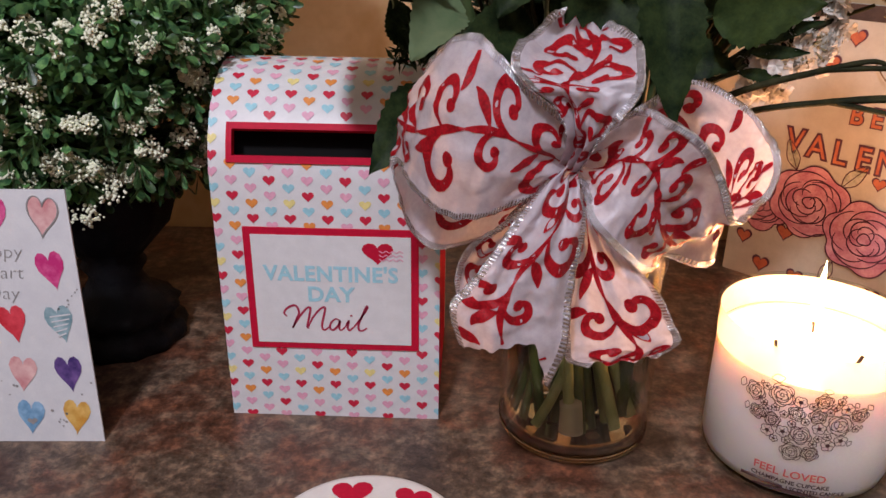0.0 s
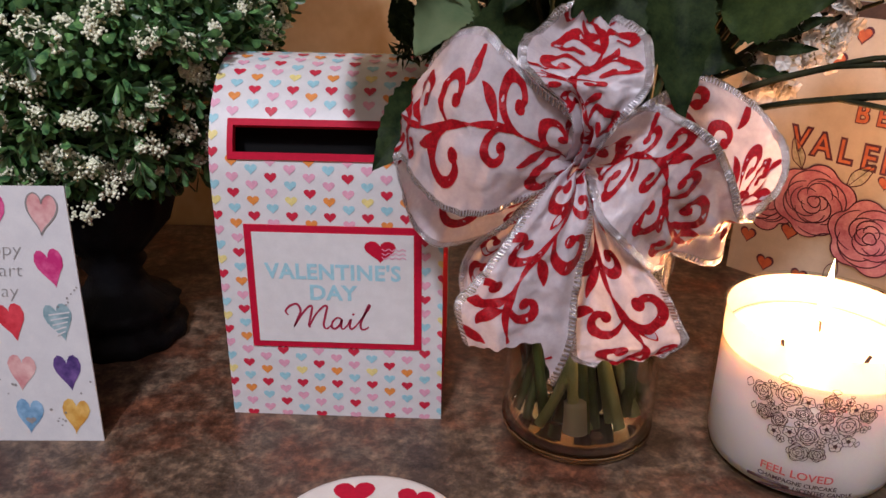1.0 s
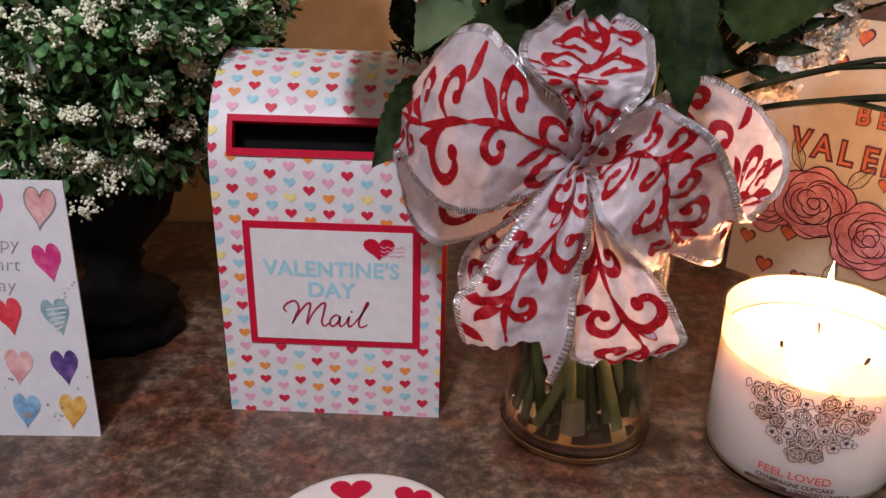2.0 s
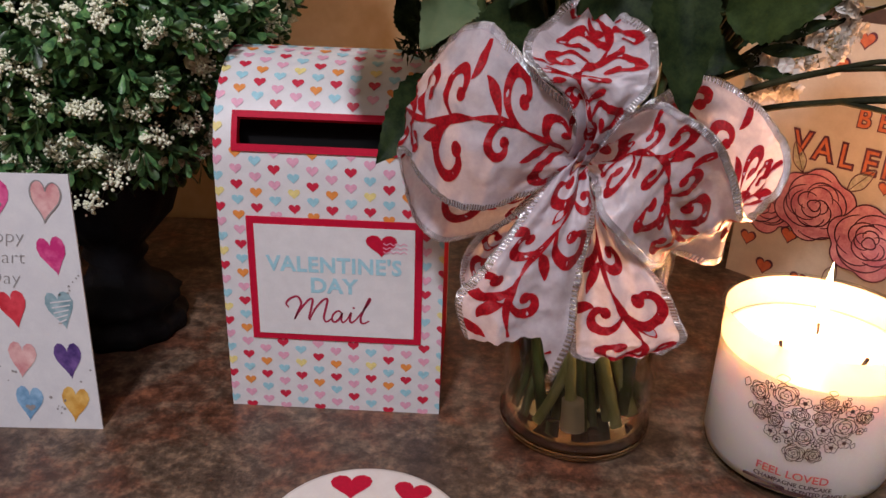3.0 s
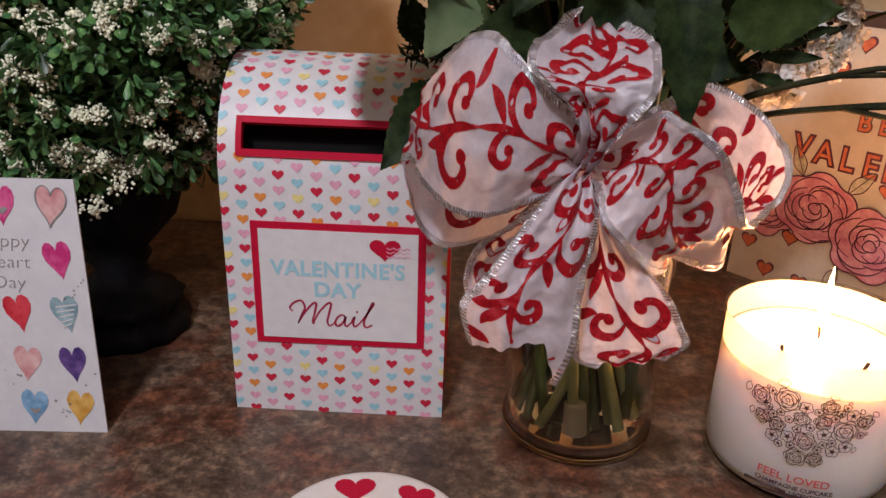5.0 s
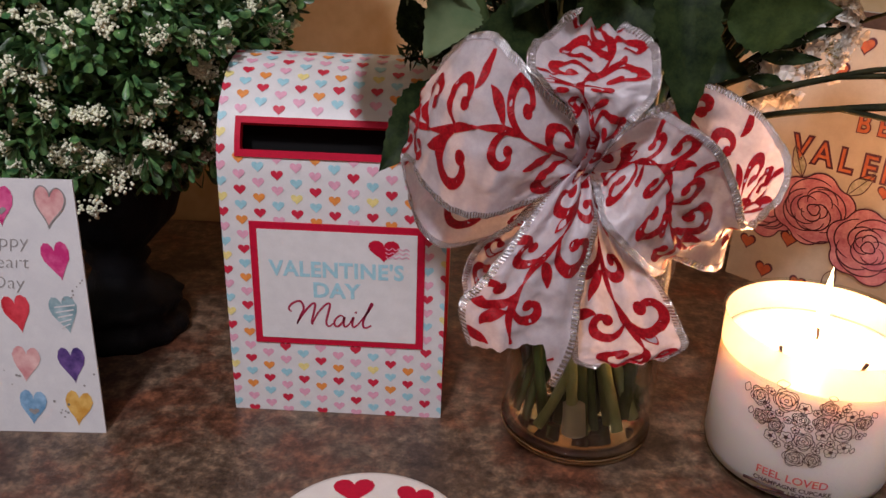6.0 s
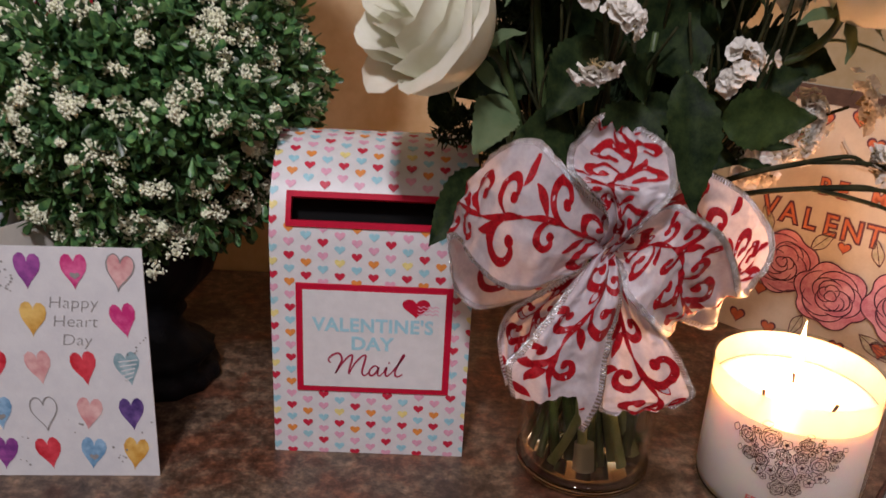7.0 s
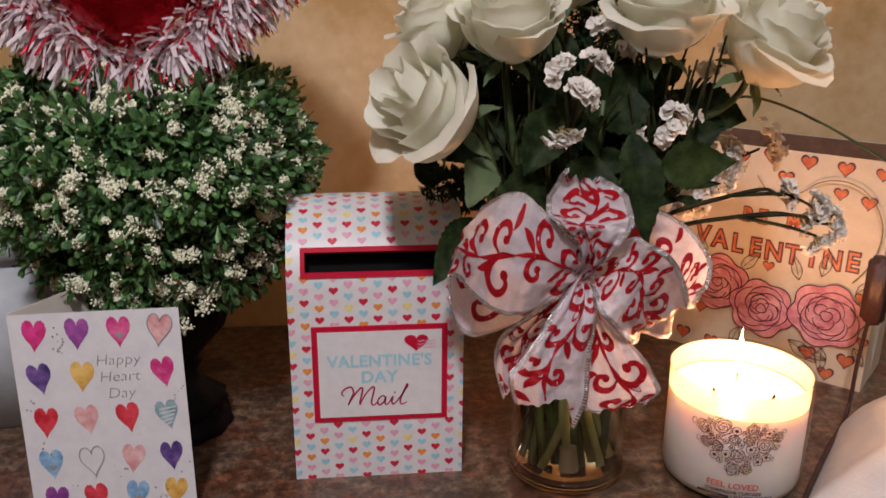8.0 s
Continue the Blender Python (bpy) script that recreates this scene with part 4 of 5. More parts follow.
    mesh_ob("tape", *tube([(0.0705, 0.4255, 0.016), (0.0700, 0.4250, 0.026), (0.0690, 0.4250, 0.036)], 0.0066, 0.0060, 10, 6), M_FILM, ob, True, "strip of clear tape")
    # long wiry stem that arches over to the side
    mesh_ob("wiry_stem", *tube([(0.10, 0.45, 0.2), (0.15, 0.452, 0.268), (0.18, 0.45, 0.298), (0.222, 0.44, 0.292), (0.29, 0.42, 0.256), (0.33, 0.41, 0.225)], 0.0012, 0.0010, 5, 24), M_STEM, ob)

greenery()

# ---- bow ----
LOOP_LEFT = [
    ((0.0468, 0.35, 0.2107), (0.0428, 0.352, 0.2012)), ((0.0428, 0.334, 0.2277), (0.0336, 0.338, 0.1968)), ((0.0258, 0.326, 0.2431), (0.0173, 0.332, 0.1886)),
    ((0.0157, 0.326, 0.2546), (0.0021, 0.332, 0.1852)), ((0.0064, 0.336, 0.2602), (-0.0112, 0.338, 0.1889)), ((-0.0041, 0.35, 0.2538), (-0.0206, 0.352, 0.1958)),
    ((-0.0125, 0.368, 0.2394), (-0.0272, 0.368, 0.197)), ((-0.0115, 0.392, 0.2215), (-0.029, 0.386, 0.1756)), ((0.0004, 0.405, 0.2061), (-0.0222, 0.398, 0.1501)),
    ((0.0188, 0.402, 0.1931), (-0.0083, 0.398, 0.1423)), ((0.0319, 0.388, 0.192), (0.0169, 0.384, 0.1578)), ((0.0438, 0.362, 0.2005), (0.0387, 0.362, 0.1885))]
LOOP_TOP = [
    ((0.0431, 0.345, 0.2054), (0.0474, 0.342, 0.2)), ((0.0445, 0.33, 0.2228), (0.0507, 0.33, 0.2113)), ((0.035, 0.322, 0.2363), (0.0582, 0.32, 0.2264)),
    ((0.0253, 0.318, 0.2456), (0.0675, 0.316, 0.2414)), ((0.0203, 0.326, 0.2519), (0.0696, 0.322, 0.2511)), ((0.0258, 0.346, 0.2578), (0.0701, 0.342, 0.2573)),
    ((0.0414, 0.374, 0.2629), (0.0616, 0.372, 0.2588)), ((0.0477, 0.4, 0.251), (0.0717, 0.4, 0.2437)), ((0.0515, 0.396, 0.2284), (0.0677, 0.396, 0.2234)),
    ((0.0485, 0.368, 0.2118), (0.055, 0.368, 0.2094))]
LOOP_RIGHT = [
    ((0.0548, 0.344, 0.2109), (0.0497, 0.342, 0.2016)), ((0.0705, 0.33, 0.2329), (0.0525, 0.33, 0.1977)), ((0.0821, 0.322, 0.231), (0.0542, 0.322, 0.1897)),
    ((0.0944, 0.32, 0.2236), (0.0629, 0.32, 0.1805)), ((0.1067, 0.327, 0.2065), (0.0724, 0.327, 0.17)), ((0.1189, 0.342, 0.184), (0.0846, 0.34, 0.1585)),
    ((0.1387, 0.368, 0.1804), (0.0954, 0.362, 0.1559)), ((0.1515, 0.388, 0.197), (0.1217, 0.382, 0.1446)), ((0.1478, 0.402, 0.2067), (0.1293, 0.4, 0.1517)),
    ((0.1341, 0.408, 0.2198), (0.1105, 0.405, 0.1707)), ((0.1063, 0.402, 0.2303), (0.0879, 0.402, 0.1918)), ((0.0673, 0.37, 0.2142), (0.0588, 0.37, 0.1957))]
TAIL_LEFT = [
    ((0.0423, 0.336, 0.2051), (0.0494, 0.336, 0.2021)), ((0.0329, 0.324, 0.201), (0.0516, 0.325, 0.1983)), ((0.0245, 0.318, 0.1906), (0.0528, 0.32, 0.1876)),
    ((0.0155, 0.314, 0.1773), (0.0507, 0.318, 0.1735)), ((0.0067, 0.312, 0.1647), (0.0486, 0.317, 0.1538)), ((-0.0011, 0.312, 0.1534), (0.0476, 0.317, 0.135)),
    ((0.0027, 0.314, 0.1358), (0.0413, 0.317, 0.1145))]
TAIL_RIGHT = [
    ((0.0508, 0.344, 0.1964), (0.0567, 0.342, 0.1935)), ((0.0505, 0.341, 0.1796), (0.0665, 0.338, 0.1765)), ((0.0496, 0.337, 0.1627), (0.0778, 0.333, 0.1645)),
    ((0.0485, 0.333, 0.1455), (0.0879, 0.329, 0.1534)), ((0.0487, 0.33, 0.1309), (0.0941, 0.327, 0.1418)), ((0.0505, 0.329, 0.1217), (0.0979, 0.327, 0.133)),
    ((0.0599, 0.329, 0.1191), (0.089, 0.328, 0.1248))]
TAIL_BACK = [
    ((0.0384, 0.362, 0.1858), (0.0486, 0.362, 0.1847)), ((0.019, 0.37, 0.1671), (0.0401, 0.368, 0.1656)), ((0.005, 0.374, 0.1534), (0.0279, 0.37, 0.1469)),
    ((0.0004, 0.374, 0.1352), (0.0219, 0.37, 0.127)), ((0.0072, 0.374, 0.107), (0.0242, 0.371, 0.106))]

def curl_points(x, y, ang, length, turn, n=16):
    """A curve that tightens into a spiral, as (u, v) points."""
    pts, h = [], ang
    for i in range(n + 1):
        s = i / n
        pts.append((x, y))
        h = ang + turn * (0.12 * s + 0.88 * s ** 1.8)
        x += math.cos(h) * length / n
        y += math.sin(h) * length / n
    return pts

def ribbon(name, sections, bow, bulge=0.004, notch=None, seed=1, width=0.064, notch_at=0.5):
    """One length of wired ribbon: sheet, flocked scrolls on both faces, and silver wired edges."""
    rng = random.Random(seed)
    A, B = [s[0] for s in sections], [s[1] for s in sections]
    length, last = 0.0, None
    for i in range(101):
        m = (catmull(A, i / 100) + catmull(B, i / 100)) / 2
        length += (m - last).length if last else 0
        last = m
    def surf(u, v):
        a, b = catmull(A, u), catmull(B, u)
        p = a.lerp(b, v)
        d = catmull(A, min(u + 0.01, 1)) + catmull(B, min(u + 0.01, 1)) - catmull(A, max(u - 0.01, 0)) - catmull(B, max(u - 0.01, 0))
        n = d.cross(b - a)
        n = n.normalized() if n.length > 1e-9 else Vector((0, -1, 0))
        span = (b - a).length / 0.06
        pleat = 0.0030 * math.sin(v * 19 + seed + 3 * u) * max(0.0, 1 - span * 0.9)
        crumple = 0.0026 * noise.noise(Vector((u * length * 55, v * 3.4, seed * 3.1))) + 0.0019 * (0.5 - abs(noise.noise(Vector((u * length * 90, v * 7, seed))))) + 0.0007 * noise.noise(Vector((u * length * 260, v * 17, seed)))
        return p + n * (bulge * span * math.sin(math.pi * v) + pleat + crumple), n
    def end(v):
        if notch is None:
            return 1.0
        side = v / notch_at if v < notch_at else (1 - v) / (1 - notch_at)
        return 1.0 - notch * side + 0.006 * math.sin(40 * v)
    nu, nv = 110, 30
    V, F = [], []
    for i in range(nu + 1):
        for k in range(nv + 1):
            V.append(surf(i / nu * end(k / nv), k / nv)[0])
    for i in range(nu):
        for k in range(nv):
            a = i * (nv + 1) + k
            F.append((a, a + 1, a + nv + 2, a + nv + 1))
    sheet = mesh_ob(name, V, F, M_RIBBON, bow, True)
    for face in (0.00035, -0.00035):
        def place(a, b, face=face):
            v = min(max(b / width + 0.5, 0.045), 0.955)
            u = min(max(a / length, 0.0), end(v) - 0.002)
            p, n = surf(u, v)
            return p + n * face
        rng2 = random.Random(seed * 7)
        p = Print(place, lambda a, b: abs(b) < width * 0.452 and 0 < a / length < end(b / width + 0.5) - 0.012)
        def inside(a, b):
            return abs(b) < width * 0.44 and 0.01 < a / length < end(b / width + 0.5) - 0.03
        def hook(x, y, ang, L, turn, w):
            """A tapered stroke that rolls up into a hook with a round bulb."""
            pts = curl_points(x, y, ang, L, turn, 24)
            p.stroke(pts, w * 0.10, w * 0.42, w * 1.05, 48)
            e = pts[-1]
            if inside(*e):
                r = w * 0.62
                p.poly([(e[0] + r * math.cos(k * 0.5236), e[1] + r * math.sin(k * 0.5236)) for k in range(12)])
        def leaf(x, y, ang, L, turn, w):
            p.stroke(curl_points(x, y, ang, L, turn, 9), w * 0.08, w * 0.08, w * 1.1, 20)
        # an undulating vine with hooks and leaves to either side
        size = max(0.98, 1.18 * width / 0.064)
        period, swing = 0.100 * size, 0.007 * size
        shift = -period * rng2.random()
        vine = lambda x: swing * math.sin(2 * math.pi * (x - shift) / period)
        k, x = 0, shift
        while x < length:
            f = 1 if k % 2 == 0 else -1
            big = (1.0, 0.88, 0.95, 0.82)[k % 4] * size
            p.stroke([(x + 0.0018 * size * i, vine(x + 0.0018 * size * i)) for i in range(14)], 0.0006, 0.0008, 0.0034, 26)
            hook(x + 0.002, vine(x + 0.002), f * 0.25, 0.047 * big, f * 5.6, 0.0048)
            hook(x + 0.010 * size, vine(x + 0.010 * size), -f * 0.55, 0.030 * big, -f * 5.2, 0.0039)
            leaf(x + 0.013 * size, vine(x + 0.013 * size) + f * 0.001, f * 0.9, 0.014 * size, -f * 0.7, 0.0044)
            if k % 2:
                leaf(x + 0.030 * size, f * 0.026 * size, -f * 1.9, 0.014 * size, f * 0.9, 0.0040)
            k += 1
            x += 0.0230 * size
        tagged(p.put("flock", M_FLOCK, sheet, "red glitter scroll pattern"), kind="stuff")
    for v0 in (0.0, 1.0):
        V, F = [], []
        m = int(length / 0.00075)
        for i in range(m + 1):
            u = i / m * end(v0)
            p, n = surf(u, v0)
            q, _ = surf(u, 0.05 if v0 == 0 else 0.95)
            d = (q - p)
            d = d.normalized() * 0.0031 if d.length > 1e-6 else Vector((0.001, 0, 0))
            V += [p - d * 0.12 + n * 0.0003, p + d * 0.15 + n * 0.0007, p + d + n * 0.0007, p + d - n * 0.0007, p + d * 0.15 - n * 0.0007, p - d * 0.12 - n * 0.0003]
        # ribs across, held by a thin wire along the rim
        for i in range(m):
            for k in (range(6) if i % 2 == 0 else (0, 4, 5)):
                a, b = i * 6 + k, i * 6 + (k + 1) % 6
                F.append((a, b, b + 6, a + 6))
            if i % 2 == 0:
                F += [tuple(i * 6 + k for k in range(6)), tuple(i * 6 + 11 - k for k in range(6))]
        mesh_ob("wired_edge", V, F, M_SILVER, sheet, False, "silver ribbed wire edge")

def bow():
    b = thing("ribbon_bow", "white organza bow with red glitter scrolls tied on the vase", "bow")
    ribbon("loop", LOOP_LEFT, b, 0.006, None, 1, 0.064)
    ribbon("loop", LOOP_TOP, b, 0.006, None, 2, 0.046)
    ribbon("loop", LOOP_RIGHT, b, 0.005, None, 3, 0.052)
    ribbon("tail", TAIL_BACK, b, 0.002, 0.12, 6, 0.040)
    ribbon("tail", TAIL_RIGHT, b, 0.003, 0.0, 5, 0.046)
    ribbon("tail", TAIL_LEFT, b, 0.004, 0.15, 4, 0.048, 0.72)
    # gathered knot
    V, F = [], []
    for i in range(25):
        for k in range(16):
            a = 2 * math.pi * k / 16
            s = i / 24
            r = 0.0062 + 0.0012 * math.sin(5 * a + 6 * s) + 0.002 * (2 * s - 1) ** 2
            c = Vector((0.046 + 0.013 * s, 0.3485, 0.197 + 0.012 * s))
            V.append(c + Vector((0.3 * math.cos(a) * r, math.sin(a) * r * 0.9, math.cos(a) * r)))
    for i in range(24):
        for k in range(16):
            j = (k + 1) % 16
            F.append((i * 16 + k, i * 16 + j, i * 16 + 16 + j, i * 16 + 16 + k))
    mesh_ob("knot", V, F, M_RIBBON, b)
    mesh_ob("tie_wire", *tube([(0.052, 0.353, 0.203), (0.06, 0.39, 0.2), (0.066, 0.411, 0.198)], 0.0014, 0.0014, 6, 8), M_SILVER, b)

bow()

# ---- candle ----
def candle():
    c = thing("jar_candle", "lit three-wick white candle in a printed glass jar", "candle", (0.205, 0.431, 0.0))
    R = 0.0548
    V, F = lathe([(0.0, 0.0), (R - 0.008, 0.0), (R - 0.003, 0.0015), (R - 0.0005, 0.006), (R, 0.012), (R, 0.0938), (R - 0.0009, 0.0950), (R - 0.002, 0.0938), (R - 0.002, 0.072)], 80)
    mesh_ob("glass_jar", V, F, M_GLASS, c)
    V, F = lathe([(0.0, 0.003), (R - 0.010, 0.003), (R - 0.004, 0.005), (R - 0.0024, 0.011), (R - 0.0024, 0.0745), (R - 0.004, 0.0738), (R - 0.010, 0.0732), (0.0, 0.0730)], 80)
    mesh_ob("wax", V, F, M_WAX, c, True, "soft white wax")
    V, F = lathe([(R - 0.0023, 0.0746), (R - 0.0023, 0.0932)], 80)
    mesh_ob("wax_film", V, F, M_FILM, c, True, "white wax film inside the jar")
    for k, (x, y) in enumerate(((0.006, 0.016), (-0.025, -0.011), (0.013, -0.026))):
        mesh_ob("wick", *tube([(x, y, 0.071), (x + 0.0004, y, 0.075), (x + (0.003 if k == 2 else -0.0006), y, 0.082)], 0.0008, 0.0011, 6, 6), M_WICK, c, True, "charred wick")
    V, F = lathe([(0.0001, 0.0), (0.0020, 0.002), (0.0033, 0.007), (0.0033, 0.014), (0.0022, 0.024), (0.0010, 0.033), (0.0001, 0.040)], 16)
    f = mesh_ob("flame", [Vector(v) + Vector((0.006, 0.016, 0.080)) for v in V], F, M_FLAME, c, True, "small yellow flame")
    f.visible_shadow = False
    facing = math.atan2(-0.42, -0.185) + 0.035
    def place(a, z):
        w = facing + a / R
        return Vector(((R + 0.0003) * math.cos(w), (R + 0.0003) * math.sin(w), z))
    rng = random.Random(9)
    p = Print(place)
    blooms, HZ = [], 0.0500
    inside = heart(0.057, 0.046, 0.0, HZ, n=40)
    def in_heart(x, y, k=1.0):
        hit = False
        pts = [(q[0] * k, HZ + (q[1] - HZ) * k) for q in inside]
        for i in range(len(pts)):
            (x1, y1), (x2, y2) = pts[i], pts[i - 1]
            if (y1 > y) != (y2 > y) and x < (x2 - x1) * (y - y1) / (y2 - y1) + x1:
                hit = not hit
        return hit
    for q in range(9000):
        x, y = rng.uniform(-0.037, 0.037), rng.uniform(0.014, 0.072)
        r = rng.choice((0.0070, 0.0058, 0.0046, 0.0036)) if q < 3500 else 0.0022
        if in_heart(x, y, 1.0) and all(math.hypot(x - a, y - b) > 0.90 * (r + s) for a, b, s in blooms):
            blooms.append((x, y, r))
    def lobes(x, y, r, m, wob, ph):
        return [(x + r * (1 - wob + wob * abs(math.sin(m * t / 2 + ph))) * math.cos(t), y + r * (1 - wob + wob * abs(math.sin(m * t / 2 + ph))) * math.sin(t)) for t in [2 * math.pi * i / 40 for i in range(40)]]
    LW = 0.00042
    for x, y, r in blooms:
        ph = rng.uniform(0, 6)
        p.ring(lobes(x, y, r, 5, 0.22, ph), LW)
        if r < 0.0045:
            p.poly(lobes(x, y, r * 0.34, 5, 0.1, ph))
            for k in range(5):
                a = ph + 1.2566 * k
                p.stroke([(x + r * 0.35 * math.cos(a), y + r * 0.35 * math.sin(a)), (x + r * 0.7 * math.cos(a), y + r * 0.7 * math.sin(a))], LW * 0.8)
        else:
            p.ring(lobes(x, y, r * 0.16, 3, 0.3, ph), LW)
            for k in (0.74, 0.54, 0.36):
                s0 = rng.uniform(0, 6)
                for q in range(3):
                    arc = [s0 + 2.094 * q + 2.5 * i / 8 for i in range(9)]
                    p.stroke([(x + r * (k + 0.14 * math.sin(math.pi * i / 8) - 0.1 * i / 8) * math.cos(t), y + r * (k + 0.14 * math.sin(math.pi * i / 8) - 0.1 * i / 8) * math.sin(t)) for i, t in enumerate(arc)], LW, LW, LW, 14)
        if math.hypot(x, y - HZ) > 0.018:
            a = math.atan2(y - HZ, x) + rng.uniform(-0.4, 0.4)
            for da in (-0.35, 0.35):
                q = [(x + r * math.cos(a), y + r * math.sin(a)), (x + r * 1.5 * math.cos(a + da), y + r * 1.5 * math.sin(a + da)), (x + r * 1.75 * math.cos(a), y + r * 1.75 * math.sin(a))]
                p.stroke(q, LW)
    p.put("flower_heart_print", M_LINE, c, "fine brown line drawing of a floral heart")
    p = Print(place)
    p.text("FEEL LOVED", -0.001, 0.0210, 0.0067, 0.0001, squeeze=1.05)
    p.put("lettering", M_CANDLE_RED, c, "coral red capital letters")
    p = Print(place)
    p.text("CHAMPAGNE CUPCAKE", 0.0, 0.0155, 0.0036, 0.0001, squeeze=1.05)
    p.text("| SCENTED CANDLE", 0.0140, 0.0118, 0.0034, 0.0001, squeeze=1.0)
    p.poly([(-0.026, 0.0107), (-0.003, 0.0107), (-0.003, 0.0127), (-0.026, 0.0127)])
    p.poly([(-0.019, 0.0080), (0.019, 0.0080), (0.019, 0.0089), (-0.019, 0.0089)])
    p.put("lettering", M_LINE, c, "small brown letters")

candle()

# ---- gift bag ----
def gift_bag():
    W, H, D = 0.215, 0.226, 0.082
    br = Vector((0.392, 0.550, 0.0))
    d = Vector((0.714, -0.700, 0.0)).normalized()
    bag = thing("gift_bag", "white paper gift bag printed with roses and orange hearts", "bag", br - d * W)
    bag.rotation_euler = (0, 0, math.atan2(d.y, d.x))
    bm = bmesh.new()
    front = [(0, 0, 0), (W, 0, 0), (W, 0.003, H), (0, 0.003, H)]
    back = [(0, D, 0), (W, D, 0), (W, D - 0.004, H + 0.004), (0, D - 0.004, H + 0.004)]
    gus = [(0, D / 2, 0), (W, D / 2, 0), (W - 0.012, D / 2, H), (0.012, D / 2, H)]
    f = [bm.verts.new(v) for v in front]
    g = [bm.verts.new(v) for v in gus]
    k = [bm.verts.new(v) for v in back]
    for q in ((f[0], f[1], f[2], f[3]), (k[1], k[0], k[3], k[2]), (f[1], g[1], g[2], f[2]), (g[1], k[1], k[2], g[2]), (g[0], f[0], f[3], g[3]), (k[0], g[0], g[3], k[3]), (f[0], g[0], g[1], f[1]), (g[0], k[0], k[1], g[1])):
        bm.faces.new(q)
    bmesh.ops.recalc_face_normals(bm, faces=bm.faces[:])
    ob = part("paper_body", bm, M_BAG, bag, "", False)
    mesh_ob("lining", [(0.002, D - 0.003, 0.01), (W - 0.002, D - 0.003, 0.01), (W - 0.001, D - 0.0065, H + 0.0035), (0.001, D - 0.0065, H + 0.0035)], [(0, 1, 2, 3)], M_KRAFT, bag, False, "brown inner lining")
    up = Vector((0, 0.003 / H, 1)).normalized()
    base = on_plane((0, 0, 0), (1, 0, 0), up, 0.0005)
    over = on_plane((0, 0, 0), (1, 0, 0), up, 0.0009)
    top = on_plane((0, 0, 0), (1, 0, 0), up, 0.0013)
    X = lambda a: W + a
    dark, orange = Print(base), Print(over)
    n = 9
    for i, ch in enumerate("VALENTINE"):
        s = i / (n - 1)
        u, v = X(-0.171 + 0.146 * s), 0.127 - 0.004 * math.sin(math.pi * s)
        dark.text(ch, u, v, 0.0265, 0.0018, squeeze=0.88)
        orange.text(ch, u, v, 0.0265, 0.0000, squeeze=0.88)
    for i, ch in enumerate("BE MY"):
        u = X(-0.128 + 0.0150 * i)
        dark.text(ch, u, 0.156, 0.0205, 0.0013, squeeze=0.88)
        orange.text(ch, u, 0.156, 0.0205, 0.0003, squeeze=0.88)
    for a, v, w in ((-0.112, 0.218, 0.014), (-0.077, 0.216, 0.014), (-0.044, 0.214, 0.014), (-0.012, 0.213, 0.012), (-0.096, 0.198, 0.014), (-0.14, 0.213, 0.013), (-0.175, 0.216, 0.013), (-0.155, 0.192, 0.013), (-0.101, 0.107, 0.0105), (-0.195, 0.196, 0.013),
                    (-0.053, 0.026, 0.015), (-0.017, 0.027, 0.015), (-0.033, 0.009, 0.014), (-0.005, 0.050, 0.010), (-0.181, 0.014, 0.014), (-0.165, 0.048, 0.014), (-0.20, 0.035, 0.013), (-0.150, 0.012, 0.013), (-0.013, 0.094, 0.010), (-0.118, 0.010, 0.013), (-0.088, 0.016, 0.012), (-0.02, 0.185, 0.013), (-0.045, 0.19, 0.012)):
        dark.poly(heart(w * 1.16, w * 1.10, X(a), v))
        one = Print(over)
        one.poly(heart(w * 0.92, w * 0.86, X(a), v))
        one.put("printed_heart", M_BAG_ORANGE, bag)
    rng = random.Random(15)
    for layer, (a, v, r) in enumerate(((-0.190, 0.070, 0.026), (-0.150, 0.080, 0.031), (-0.102, 0.062, 0.031), (-0.040, 0.070, 0.034))):
        sheet_at = on_plane((0, 0, 0), (1, 0, 0), up, 0.0010 + 0.0006 * layer)
        ink_lines = Print(on_plane((0, 0, 0), (1, 0, 0), up, 0.0013 + 0.0006 * layer))
        ph = rng.uniform(0, 6)
        def edge(k, m, wob, spin):
            return [(X(a) + r * k * (1 + wob * abs(math.sin(m * t / 2 + spin)) - wob / 2) * math.cos(t), v + r * 0.92 * k * (1 + wob * abs(math.sin(m * t / 2 + spin)) - wob / 2) * math.sin(t)) for t in [2 * math.pi * i / 36 for i in range(36)]]
        one = Print(sheet_at)
        one.poly(edge(1.0, 6, 0.18, ph))
        one.put("printed_rose", M_BAG_PINK, bag, "pink printed rose")
        for k, m, wob in ((1.0, 6, 0.18), (0.16, 3, 0.2)):
            ink_lines.ring(edge(k, m, wob, ph), 0.0011)
        for k in (0.80, 0.62, 0.46, 0.31):
            m = 4 if k > 0.5 else 3
            s0 = rng.uniform(0, 6)
            for j in range(m):
                t0 = s0 + 2 * math.pi * j / m
                jx, jy, jr = rng.uniform(-0.07, 0.07) * r, rng.uniform(-0.07, 0.07) * r, rng.uniform(-0.08, 0.06)
                arc = [t0 + 2.0 * math.pi / m * 1.2 * i / 8 for i in range(9)]
                ink_lines.stroke([(X(a) + jx + r * (k + jr + 0.16 * math.sin(math.pi * i / 8) - 0.13 * i / 8) * math.cos(t), v + jy + r * 0.92 * (k + jr + 0.16 * math.sin(math.pi * i / 8) - 0.13 * i / 8) * math.sin(t)) for i, t in enumerate(arc)], 0.0006, 0.0006, 0.0012, 18)
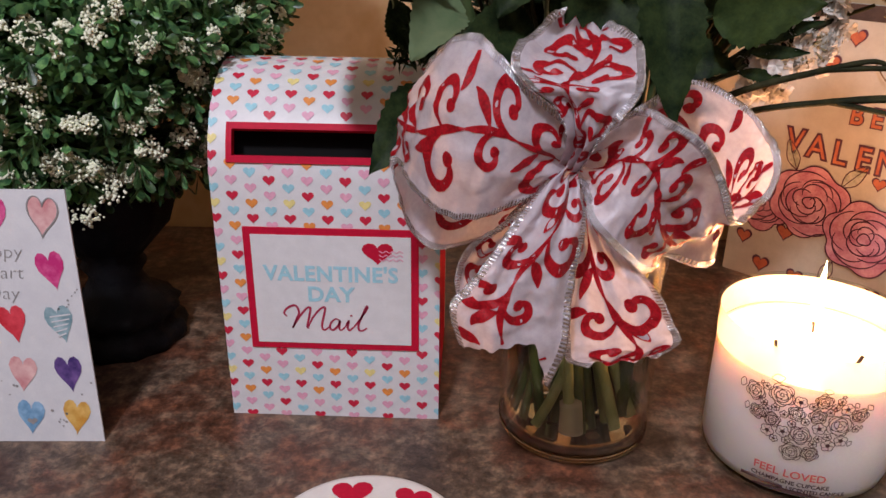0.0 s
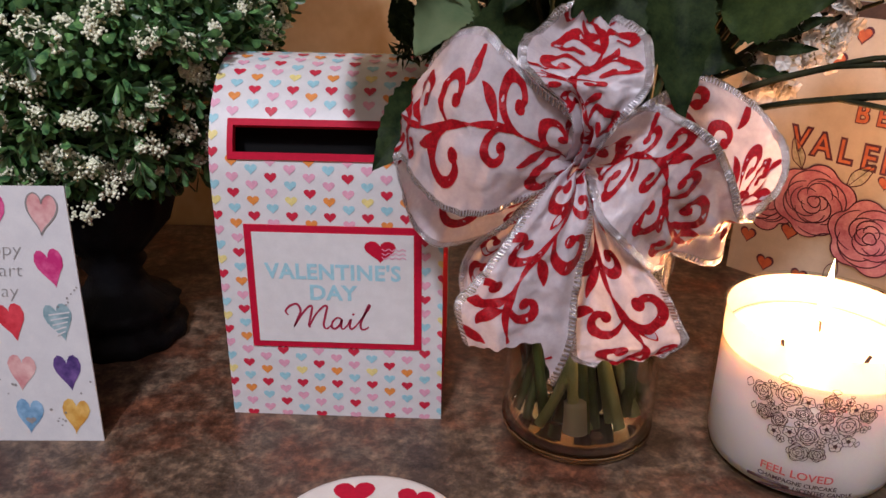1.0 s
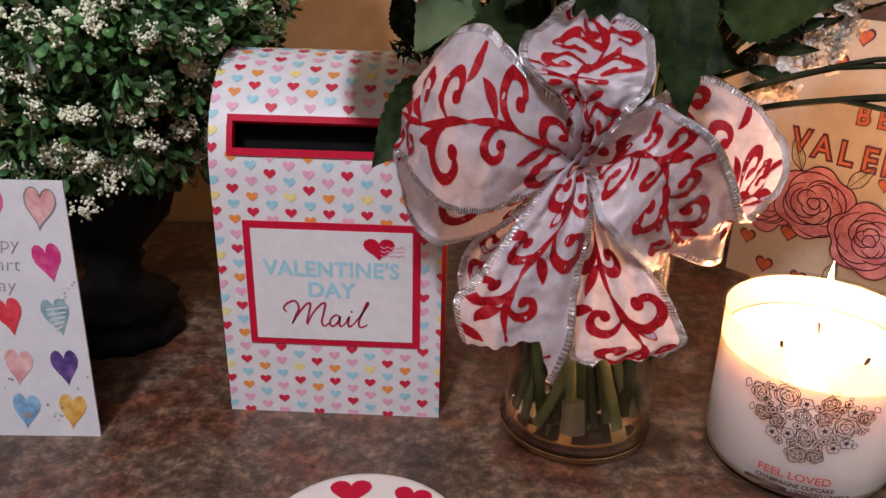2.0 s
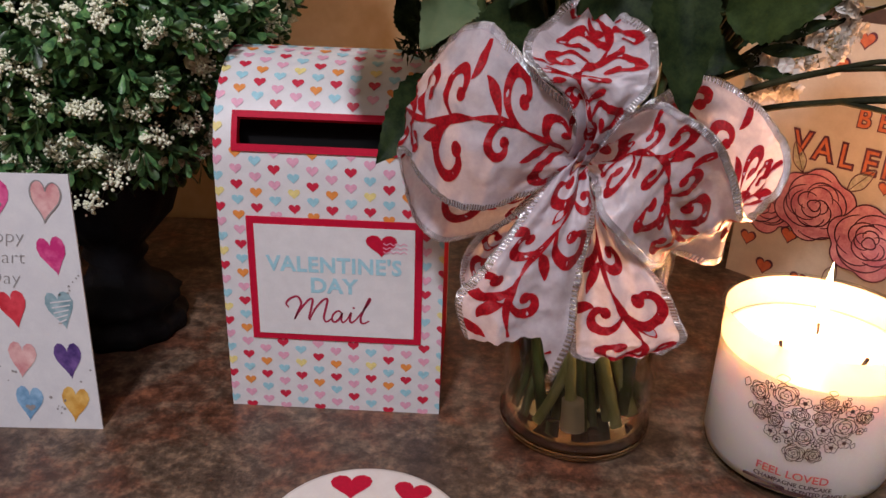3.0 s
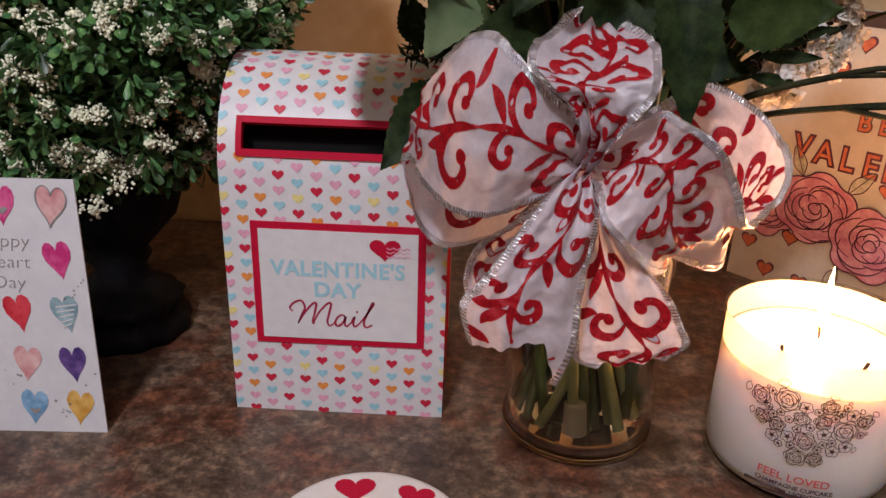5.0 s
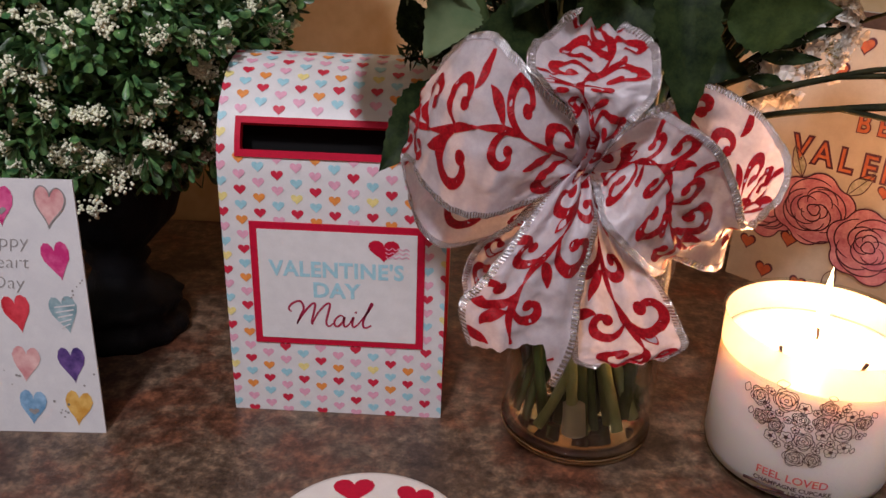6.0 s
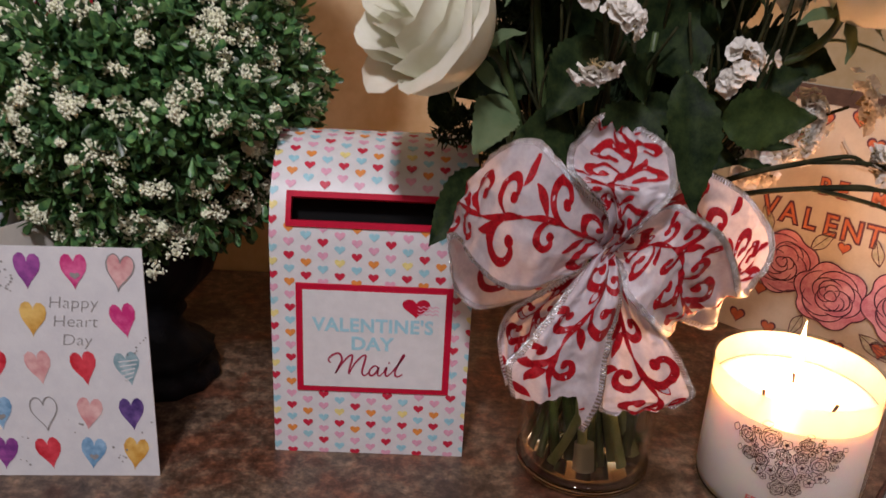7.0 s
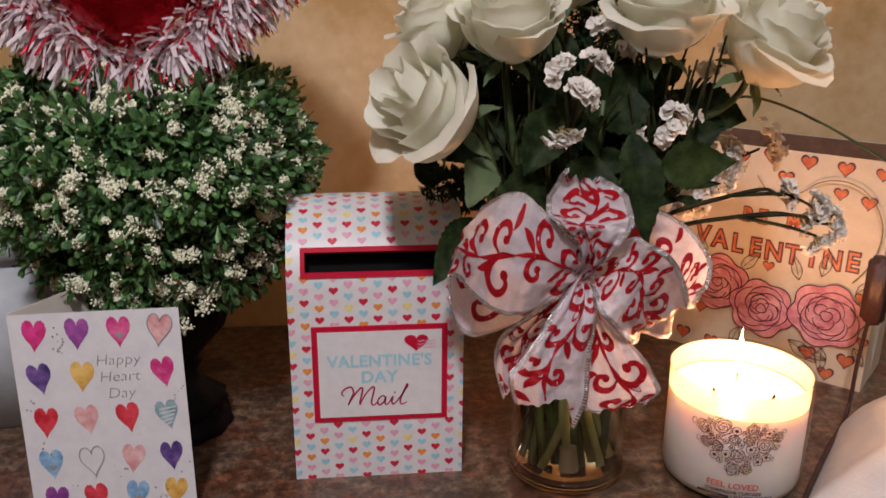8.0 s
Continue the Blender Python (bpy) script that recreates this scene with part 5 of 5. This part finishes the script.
        tagged(ink_lines.put("rose_outline", M_BAG_LINE, bag), kind="stuff")
    ink_lines = Print(top)
    for a, v, ang, L in ((-0.128, 0.098, 0.9, 0.028), (-0.070, 0.100, 1.9, 0.024), (-0.050, 0.108, 1.4, 0.026), (-0.018, 0.098, 0.8, 0.022), (-0.072, 0.036, -0.5, 0.034), (-0.062, 0.030, -0.2, 0.028), (-0.040, 0.036, -1.5, 0.026), (-0.012, 0.044, -1.0, 0.020), (-0.122, 0.036, -1.9, 0.024), (-0.165, 0.104, 2.0, 0.026), (-0.004, 0.072, 0.2, 0.016)):
        c = [(0, 0), (0.35, 0.20), (0.7, 0.15), (1.0, 0), (0.7, -0.15), (0.35, -0.20)]
        pts = [(X(a) + L * (x * math.cos(ang) - y * math.sin(ang)), v + L * (x * math.sin(ang) + y * math.cos(ang))) for x, y in c]
        pts = [(min(max(q[0], 0.001), W - 0.001), q[1]) for q in pts]
        one = Print(base)
        one.poly(pts)
        one.put("printed_leaf", M_BAG_GREEN, bag)
        ink_lines.ring(pts, 0.0008)
        ink_lines.stroke([pts[0], ((pts[0][0] + pts[3][0]) / 2, (pts[0][1] + pts[3][1]) / 2), pts[3]], 0.0006)
    cord = [(-0.1221, 0.1983), (-0.1076, 0.1834), (-0.085, 0.184), (-0.0626, 0.2005), (-0.0408, 0.2038), (-0.0202, 0.1947), (-0.0065, 0.173), (-0.0041, 0.152), (-0.010, 0.1286), (-0.0218, 0.109)]
    mesh_ob("handle", *tube([(X(a), -0.0026, v) for a, v in cord], 0.0006, 0.0006, 6, 48), M_CORD, bag, True, "thin tan cord handle")
    tagged(dark.put("outline", M_BAG_LINE, bag, "dark printed outlines"), kind="stuff")
    orange.put("lettering", M_BAG_ORANGE, bag, "orange printed letters")
    tagged(ink_lines.put("leaf_outline", M_BAG_LINE, bag), kind="stuff")

gift_bag()

# ---- grey box behind the card ----
def grey_box():
    b = thing("storage_box", "pale blue-grey board box standing behind the greeting card", "box", (-0.405, 0.60, 0.0))
    b.rotation_euler = (0, 0, math.radians(8))
    part("body", box_bm((-0.11, -0.05, 0.0), (0.07, 0.09, 0.150), 0.004, 2), M_GREY_BOX, b)
    part("lid", box_bm((-0.112, -0.052, 0.150), (0.072, 0.092, 0.178), 0.004, 2), M_GREY_BOX, b)

grey_box()

# ---- handbag beside the candle ----
def handbag():
    b = thing("handbag", "slouched white handbag with dark brown piping and strap", "handbag", (0.352, 0.504, 0.0))
    edge = [Vector((-0.135, -0.155, 0)), Vector((-0.100, -0.113, 0)), Vector((-0.05, -0.055, 0)), Vector((0.0, 0.0, 0.0)), Vector((0.006, 0.006, 0.05)), Vector((0.008, 0.004, 0.095))]
    rim = [(-0.137, -0.154), (-0.100, -0.113), (-0.052, -0.058), (-0.002, -0.002), (0.048, 0.011), (0.168, -0.034), (0.208, -0.124), (0.148, -0.224), (0.008, -0.254), (-0.112, -0.214)]
    loop = [Vector((x, y, 0)) for x, y in rim]
    n, m = 60, 14
    mid = Vector((0.04, -0.12, 0))
    V, F = [], []
    for k in range(m + 1):
        f = 1 - k / m * 0.98
        for i in range(n):
            q = i / n * 10
            a = int(q)
            p = catmull([loop[(a + w) % 10] for w in (-1, 0, 1, 2)], (1 + q - a) / 3)
            o = mid.lerp(p, f)
            o.z = 0.085 * (1 - f ** 1.7) + 0.004 * noise.noise(Vector((o.x * 18, o.y * 18, 2))) * (1 - f) + (0.004 if k else 0.0)
            V.append(o)
    for k in range(m):
        for i in range(n):
            j = (i + 1) % n
            F.append((k * n + i, k * n + j, (k + 1) * n + j, (k + 1) * n + i))
    F.append(tuple(m * n + i for i in range(n)))
    mesh_ob("body", V, F, M_CLOTH, b)
    mesh_ob("piping", *tube([p + Vector((-0.0012, 0.0005, 0.0024)) for p in edge], 0.0022, 0.0018, 7, 30), M_BROWN, b, True, "dark brown piping")
    part("strap_end", box_bm((-0.002, -0.010, 0.094), (0.014, 0.010, 0.155), 0.004, 3), M_BROWN, b, "dark brown strap end")

handbag()
